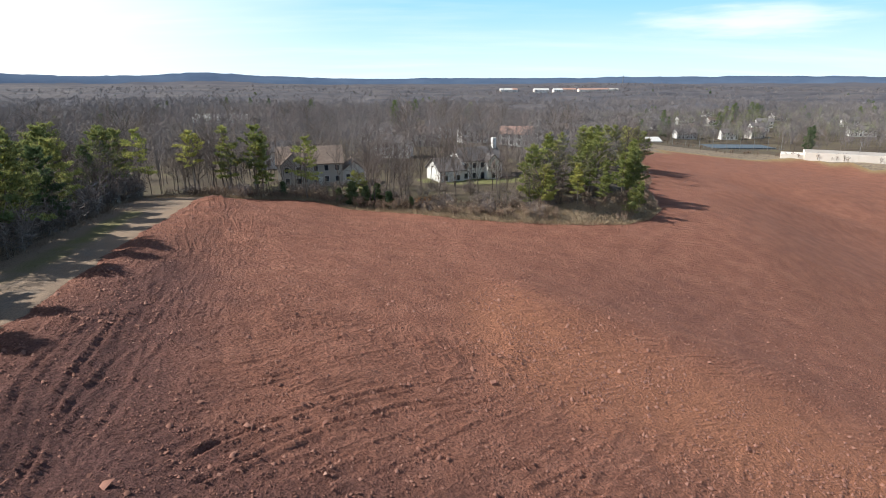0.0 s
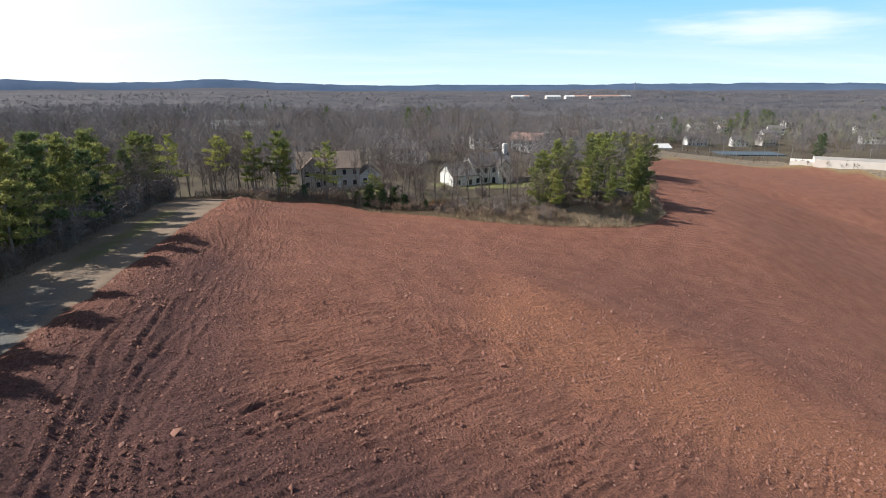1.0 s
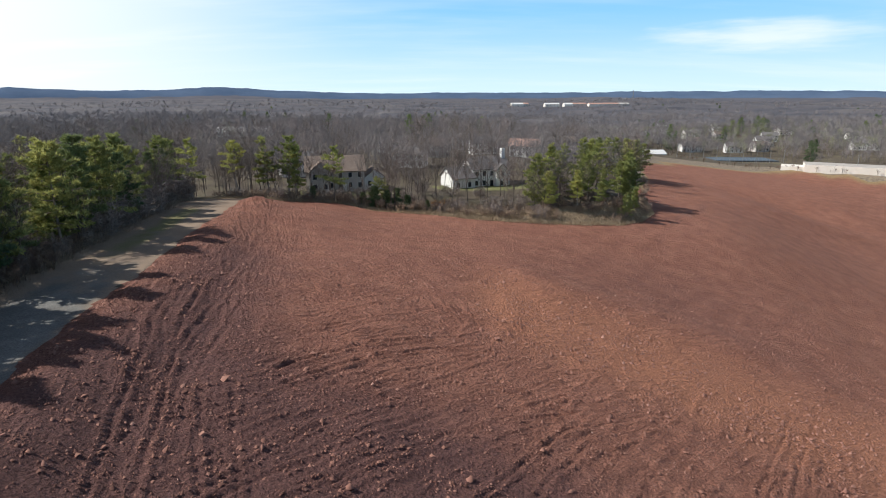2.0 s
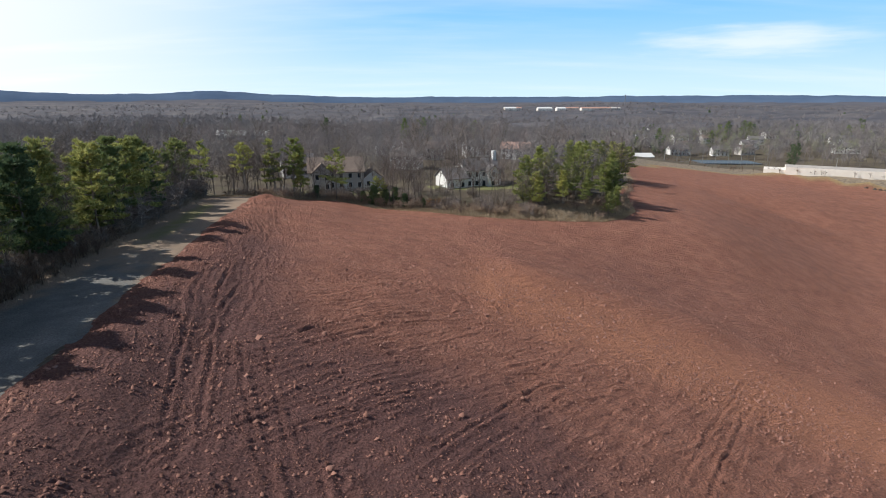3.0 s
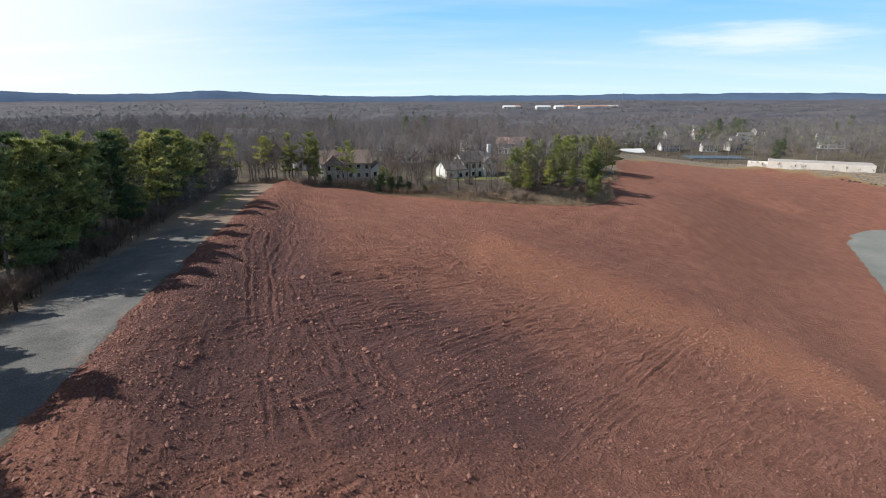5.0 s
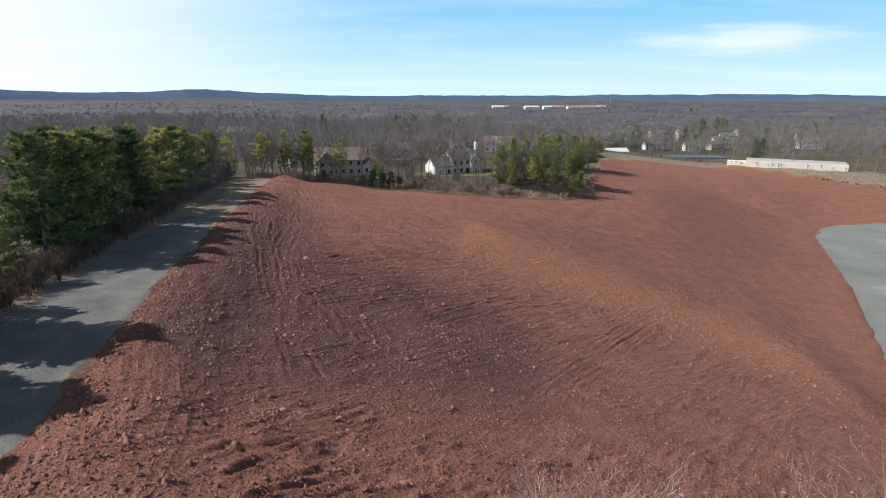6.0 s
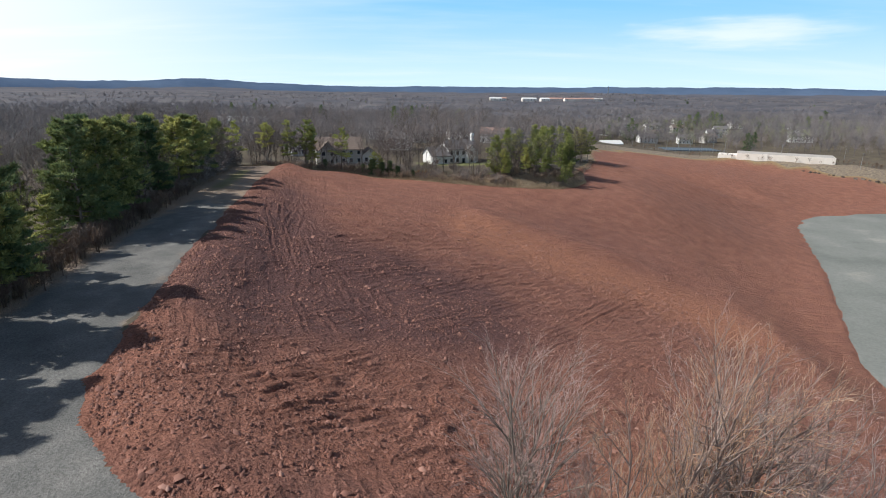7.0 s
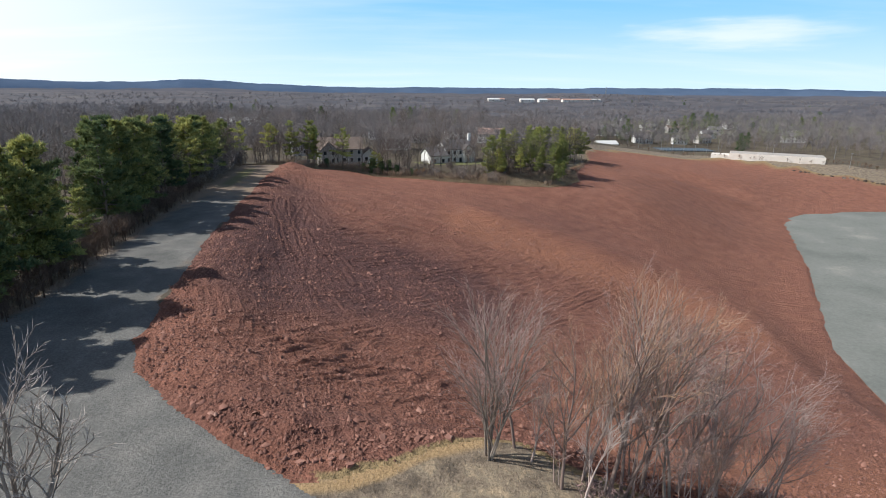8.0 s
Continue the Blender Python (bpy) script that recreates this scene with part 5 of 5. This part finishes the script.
tan_house = new("house")
house_block(tan_house, -8, 8, 0, 10, 5.6, 3.6, M_SIDING_TAN, M_SHINGLE_BROWN, True, 2, 6)
house_block(tan_house, -7.0, -1.5, -2.4, 1.0, 5.6, 2.6, M_SIDING_TAN, M_SHINGLE_BROWN, False, 2, 2)
house_block(tan_house, 8.05, 14, 1.5, 9, 3.2, 2.4, M_SIDING, M_SHINGLE_BROWN, False, 1, 2)
part("chimney", box(-3.0, -2.0, 5.4, 6.4, 5.0, 10.6), M_SHINGLE_BROWN, tan_house, "brown chimney")
part("door", box(2.0, 3.0, -0.1, 0.04, 0, 2.1), M_TRIM, tan_house)
tan_house.matrix_basis = pose(-33.5, 141, -7.2, 0, 0, 14)
tagged(tan_house, "beige two-storey house with brown roof among bare trees", "house")


def small_house(x, y, w, turn, wall, roof, label, z=None, eave=5.2):
    root = new("house")
    house_block(root, -w / 2, w / 2, 0, 8, eave, 2.6, wall, roof, True, 2 if eave > 4 else 1, max(2, int(w / 3)))
    zz = float(height(np.array([x]), np.array([y]))[0]) if z is None else z
    root.matrix_basis = pose(x, y, zz, 0, 0, turn)
    tagged(root, label, "house", "houses among the far woods")


FAR_HOUSES = ((-52, 172, 12, 25, 0), (-58, 188, 11, 10, 1), (-18, 196, 12, -10, 0), (-8, 232, 12, 0, 1), (14, 246, 12, 15, 0), (-30, 250, 12, -10, 0), (-2, 268, 12, 0, 0), (30, 236, 13, -15, 2),
              (46, 262, 12, 5, 0), (60, 300, 14, 10, 1), (-140, 360, 34, 5, 3), (140, 470, 13, 15, 0), (165, 492, 13, -10, 0), (190, 500, 13, 0, 0), (230, 540, 16, 10, 0), (205, 470, 12, 20, 1),
              (262, 470, 14, -5, 0), (185, 430, 16, 5, 0), (215, 425, 12, -8, 0), (240, 432, 12, 12, 1), (318, 430, 18, -15, 0), (330, 560, 14, 10, 0), (150, 560, 14, 0, 0), (262, 700, 18, 0, 0), (420, 720, 16, 10, 0), (128, 520, 12, 8, 0), (152, 508, 13, -12, 1), (175, 530, 12, 4, 0), (198, 556, 14, 14, 0), (222, 590, 13, -6, 0), (248, 520, 12, 9, 1),
              (282, 500, 13, -14, 0), (300, 640, 15, 6, 0), (360, 500, 14, 10, 0), (170, 640, 15, -4, 0), (120, 600, 14, 10, 0), (205, 680, 16, 0, 0))
for x, y, w, turn, k in FAR_HOUSES:
    small_house(x, y, w, turn, (M_SIDING, M_SIDING_TAN, M_SIDING, M_SIDING)[k], (M_SHINGLE, M_SHINGLE_BROWN, M_SHINGLE_RED, M_TRIM)[k],
                ("white house with grey roof among bare trees", "beige house with brown roof among bare trees", "white house with red roof among trees", "long low white building in the woods")[k], eave=3.4 if k == 3 else 5.2)

# red-roofed buildings on the far rise
for x, y, w, roof in ((195, 1780, 30, M_TRIM), (222, 1800, 16, M_SHINGLE_RED), (300, 1760, 36, M_TRIM), (352, 1770, 22, M_TRIM), (396, 1830, 40, M_SHINGLE_RED), (450, 1800, 46, M_SHINGLE_RED), (503, 1840, 40, M_SHINGLE_RED), (546, 1850, 24, M_SIDING_TAN)):
    root = new("institution_building")
    house_block(root, -w / 2, w / 2, 0, 16, 6, 3.0, M_PANEL, roof, True, 2, 4)
    root.matrix_basis = pose(x * 0.8, y * 0.8, -7.5, 0, 0, 8)
    part("foundation", box(-w / 2 + 0.4, w / 2 - 0.4, 0.4, 15.6, -16, -1.22), M_PANEL, root)
    tagged(root, "large pale building with red roof on the far rise" if roof == M_SHINGLE_RED else "large pale building with pale roof on the far rise", "building", "buildings on the far rise")
mast = new("radio_mast")
for dx, dy in ((-1.2, -0.7), (1.2, -0.7), (0, 1.4)):
    s = Soup()
    s.tube(Vector((dx, dy, -3)), Vector((dx * 0.5, dy * 0.5, 34)), 0.5, 0.4, 5)
    s.ob("leg", M_METAL, mast)
s = Soup()
for z in range(0, 34, 4):
    s.tube(Vector((-1.1, -0.6, z)), Vector((1.1, -0.6, z + 3)), 0.25, 0.25, 4)
s.ob("lattice", M_METAL, mast)
mast.matrix_basis = pose(570, 1850, float(height(np.array([570.0]), np.array([1850.0]))[0]) + 2)
tagged(mast, "thin dark mast standing on the far hill", "mast")

# long cream-walled warehouse past the field's far corner
ware = new("warehouse")
part("body", box(0, 53.5, 0.25, 19, -5, 4.0), M_PANEL, ware)
for k in range(9):
    part("panel", box(0.05 + 5.94 * k, 5.89 + 5.94 * k, 0.0, 0.245, -5, 4.2), M_PANEL, ware)
part("roof", box(0.3, 53.2, 0.6, 18.7, 4.004, 4.1), M_MEMBRANE, ware, "pale flat roof membrane")
part("annex", box(-11, -0.05, 1.2, 14, -5, 2.6), M_PANEL, ware, "lower cream annex")
ware.matrix_basis = pose(195, 303, -22.6, 0, 0, -29)
tagged(ware, "long low warehouse with cream wall panels", "warehouse")

shed = new("pavilion")
house_block(shed, -8, 8, 0, 11, 3.6, 2.2, M_SIDING, M_TRIM, True, 1, 4)
shed.matrix_basis = pose(136, 372, -23.2, 0, 0, 8)
tagged(shed, "white low building with bright metal roof", "building")

court = part("sports_court", box(-34, 34, -11, 11, -0.4, 0.05), M_COURT, None)
court.matrix_basis = pose(186, 384, -24.0, 0, 0, -3)
tagged(court, "blue sports court beyond the field's grass strip", "court")


def pole(x, y, tall, label):
    root = new("light_pole")
    s = Soup()
    s.tube(Vector((0, 0, -0.5)), Vector((0, 0, tall)), 0.16, 0.1, 6)
    s.ob("post", M_METAL, root)
    part("lamp_head", box(-0.5, 0.5, -0.2, 0.2, tall - 0.02, tall + 0.25), M_METAL, root)
    root.matrix_basis = pose(x, y, float(height(np.array([x]), np.array([y]))[0]))
    tagged(root, label, "pole", "poles by the court")


for k in range(9):
    pole(150 + 8.5 * k, 370 - 0.8 * k, 8.0, "tall grey metal pole beside the court")
fence = new("fence")
for k in range(30):
    part("post", box(145 + 2.6 * k, 145.1 + 2.6 * k, -0.05, 0.05, -0.5, 2.6), M_METAL, fence)
for z in (0.3, 1.4, 2.5):
    part("rail", box(145, 221, -0.03, 0.03, z, z + 0.06), M_METAL, fence)
fence.matrix_basis = pose(0, 365, -24.4)
tagged(fence, "grey metal fence in front of the court", "fence")

# dark evergreens and budding trees in the distance
protos = [pine(301 + k, 15.0, M_NEEDLE_DARK, 0.27, 0.05, 6, 0.9, name="evergreen_tree", needles=4) for k in range(3)]
spots = [(276, 560, 1.0), (288, 566, 1.15), (300, 560, 1.2), (312, 572, 1.1), (292, 578, 1.0), (322, 580, 0.9), (216, 610, 0.9), (200, 520, 1.0), (170, 440, 0.9), (176, 446, 0.8), (340, 620, 0.8), (-95, 620, 1.0),
         (-30, 520, 1.1), (-260, 860, 1.2), (-290, 870, 1.2), (-330, 880, 1.1), (-28, 330, 1.0), (520, 700, 1.0), (560, 760, 1.0), (150, 430, 0.8), (118, 392, 0.7), (420, 560, 0.9), (240, 480, 0.7)]
er = random.Random(77)
for k in range(52):
    a, d = radians(er.uniform(-36, 36)), 330 * (1500 / 330) ** er.random()
    if d > 420 or a < 0.1:
        spots.append((math.sin(a) * d, math.cos(a) * d, er.uniform(0.6, 1.05)))
scatter(protos, spots, ["dark evergreen standing among bare woods"], "tree", "evergreens in the distance")
X, Y = gr.uniform(110, 430, 420), gr.uniform(396, 640, 420)
replicate("budding_woods", [woods_proto(80 + k, 11.0, 120, 1.8, 0.16) for k in range(4)], np.stack([X, Y, height(X, Y)], 1), gr.uniform(0.6, 1.1, 420), M_WOODS_GREEN, "trees in pale green bud round the village", "woods")
X, Y = gr.uniform(105, 460, 800), 400 + 260 * gr.uniform(0, 1, 800) ** 1.5
replicate("village_woods", [woods_proto(60 + k, 12.0, 120, 1.6, 0.12) for k in range(4)], np.stack([X, Y, height(X, Y)], 1), gr.uniform(0.6, 1.15, 800), M_WOODS, "leafless trees round the village houses", "woods")
Y = gr.uniform(-40, 48, 210)
X = road_left(Y) + gr.uniform(-1.8, 1.5, 210) + 0.8 * sstep(-Y, 0, 14)
replicate("verge_brush", [woods_proto(190 + k, 2.0, 130, 0.55, 0.035) for k in range(5)], np.stack([X, Y, height(X, Y) - 0.1], 1), gr.uniform(0.7, 1.5, 210), M_BRUSH, "tangled brown brush overhanging the gravel road's edge", "brush", 11)
X = gr.uniform(-46, 50, 190)
Y = field_end(X) + np.where(X > 24, gr.uniform(4, 13, 190), gr.uniform(0.8, 4.5, 190))
replicate("verge_brush", [woods_proto(195 + k, 1.8, 110, 0.5, 0.04) for k in range(5)], np.stack([X, Y, height(X, Y) - 0.1], 1), gr.uniform(0.5, 1.5, 190), M_BRUSH, "low brown brush along the field's far edge", "brush", 12)
X, Y = gr.uniform(140, 330, 160), np.zeros(160)
Y = np.interp(X, (140, 190, 240, 330), (358, 306, 274, 250)) + gr.uniform(0, 5, 160)
replicate("verge_brush", [woods_proto(90 + k, 2.6, 60, 0.6, 0.05) for k in range(4)], np.stack([X, Y, height(X, Y)], 1), gr.uniform(0.5, 1.5, 160), M_BRUSH, "scrubby brush along the warehouse wall", "brush")

# dark stone shapes added in place of brush and earth on the far-corner bank
for k in range(16):
    x = 214 + 1.6 * k + rng.uniform(-1, 1)
    ob = new("rock", dark_rocks[k % len(dark_rocks)])
    s = rng.uniform(0.9, 2.2)
    y = float(np.interp(x, (214, 226, 240), (262, 238, 222))) + rng.uniform(-2, 2)
    ob.matrix_basis = pose(x, y, spot(x, y) + 0.2, rng.uniform(-15, 15), rng.uniform(-15, 15), rng.uniform(0, 360)) @ Matrix.Diagonal((s, s * 0.8, s, 1))
    tagged(ob, "dark stone shape standing in for brush and earth on the bank", "rock", "boulders on the bank")
for x, y, tall in ((246, 262, 9.0), (222, 300, 10.0), (256, 290, 10.0)):
    pole(x, y, tall, "tall pale utility pole beside the warehouse")
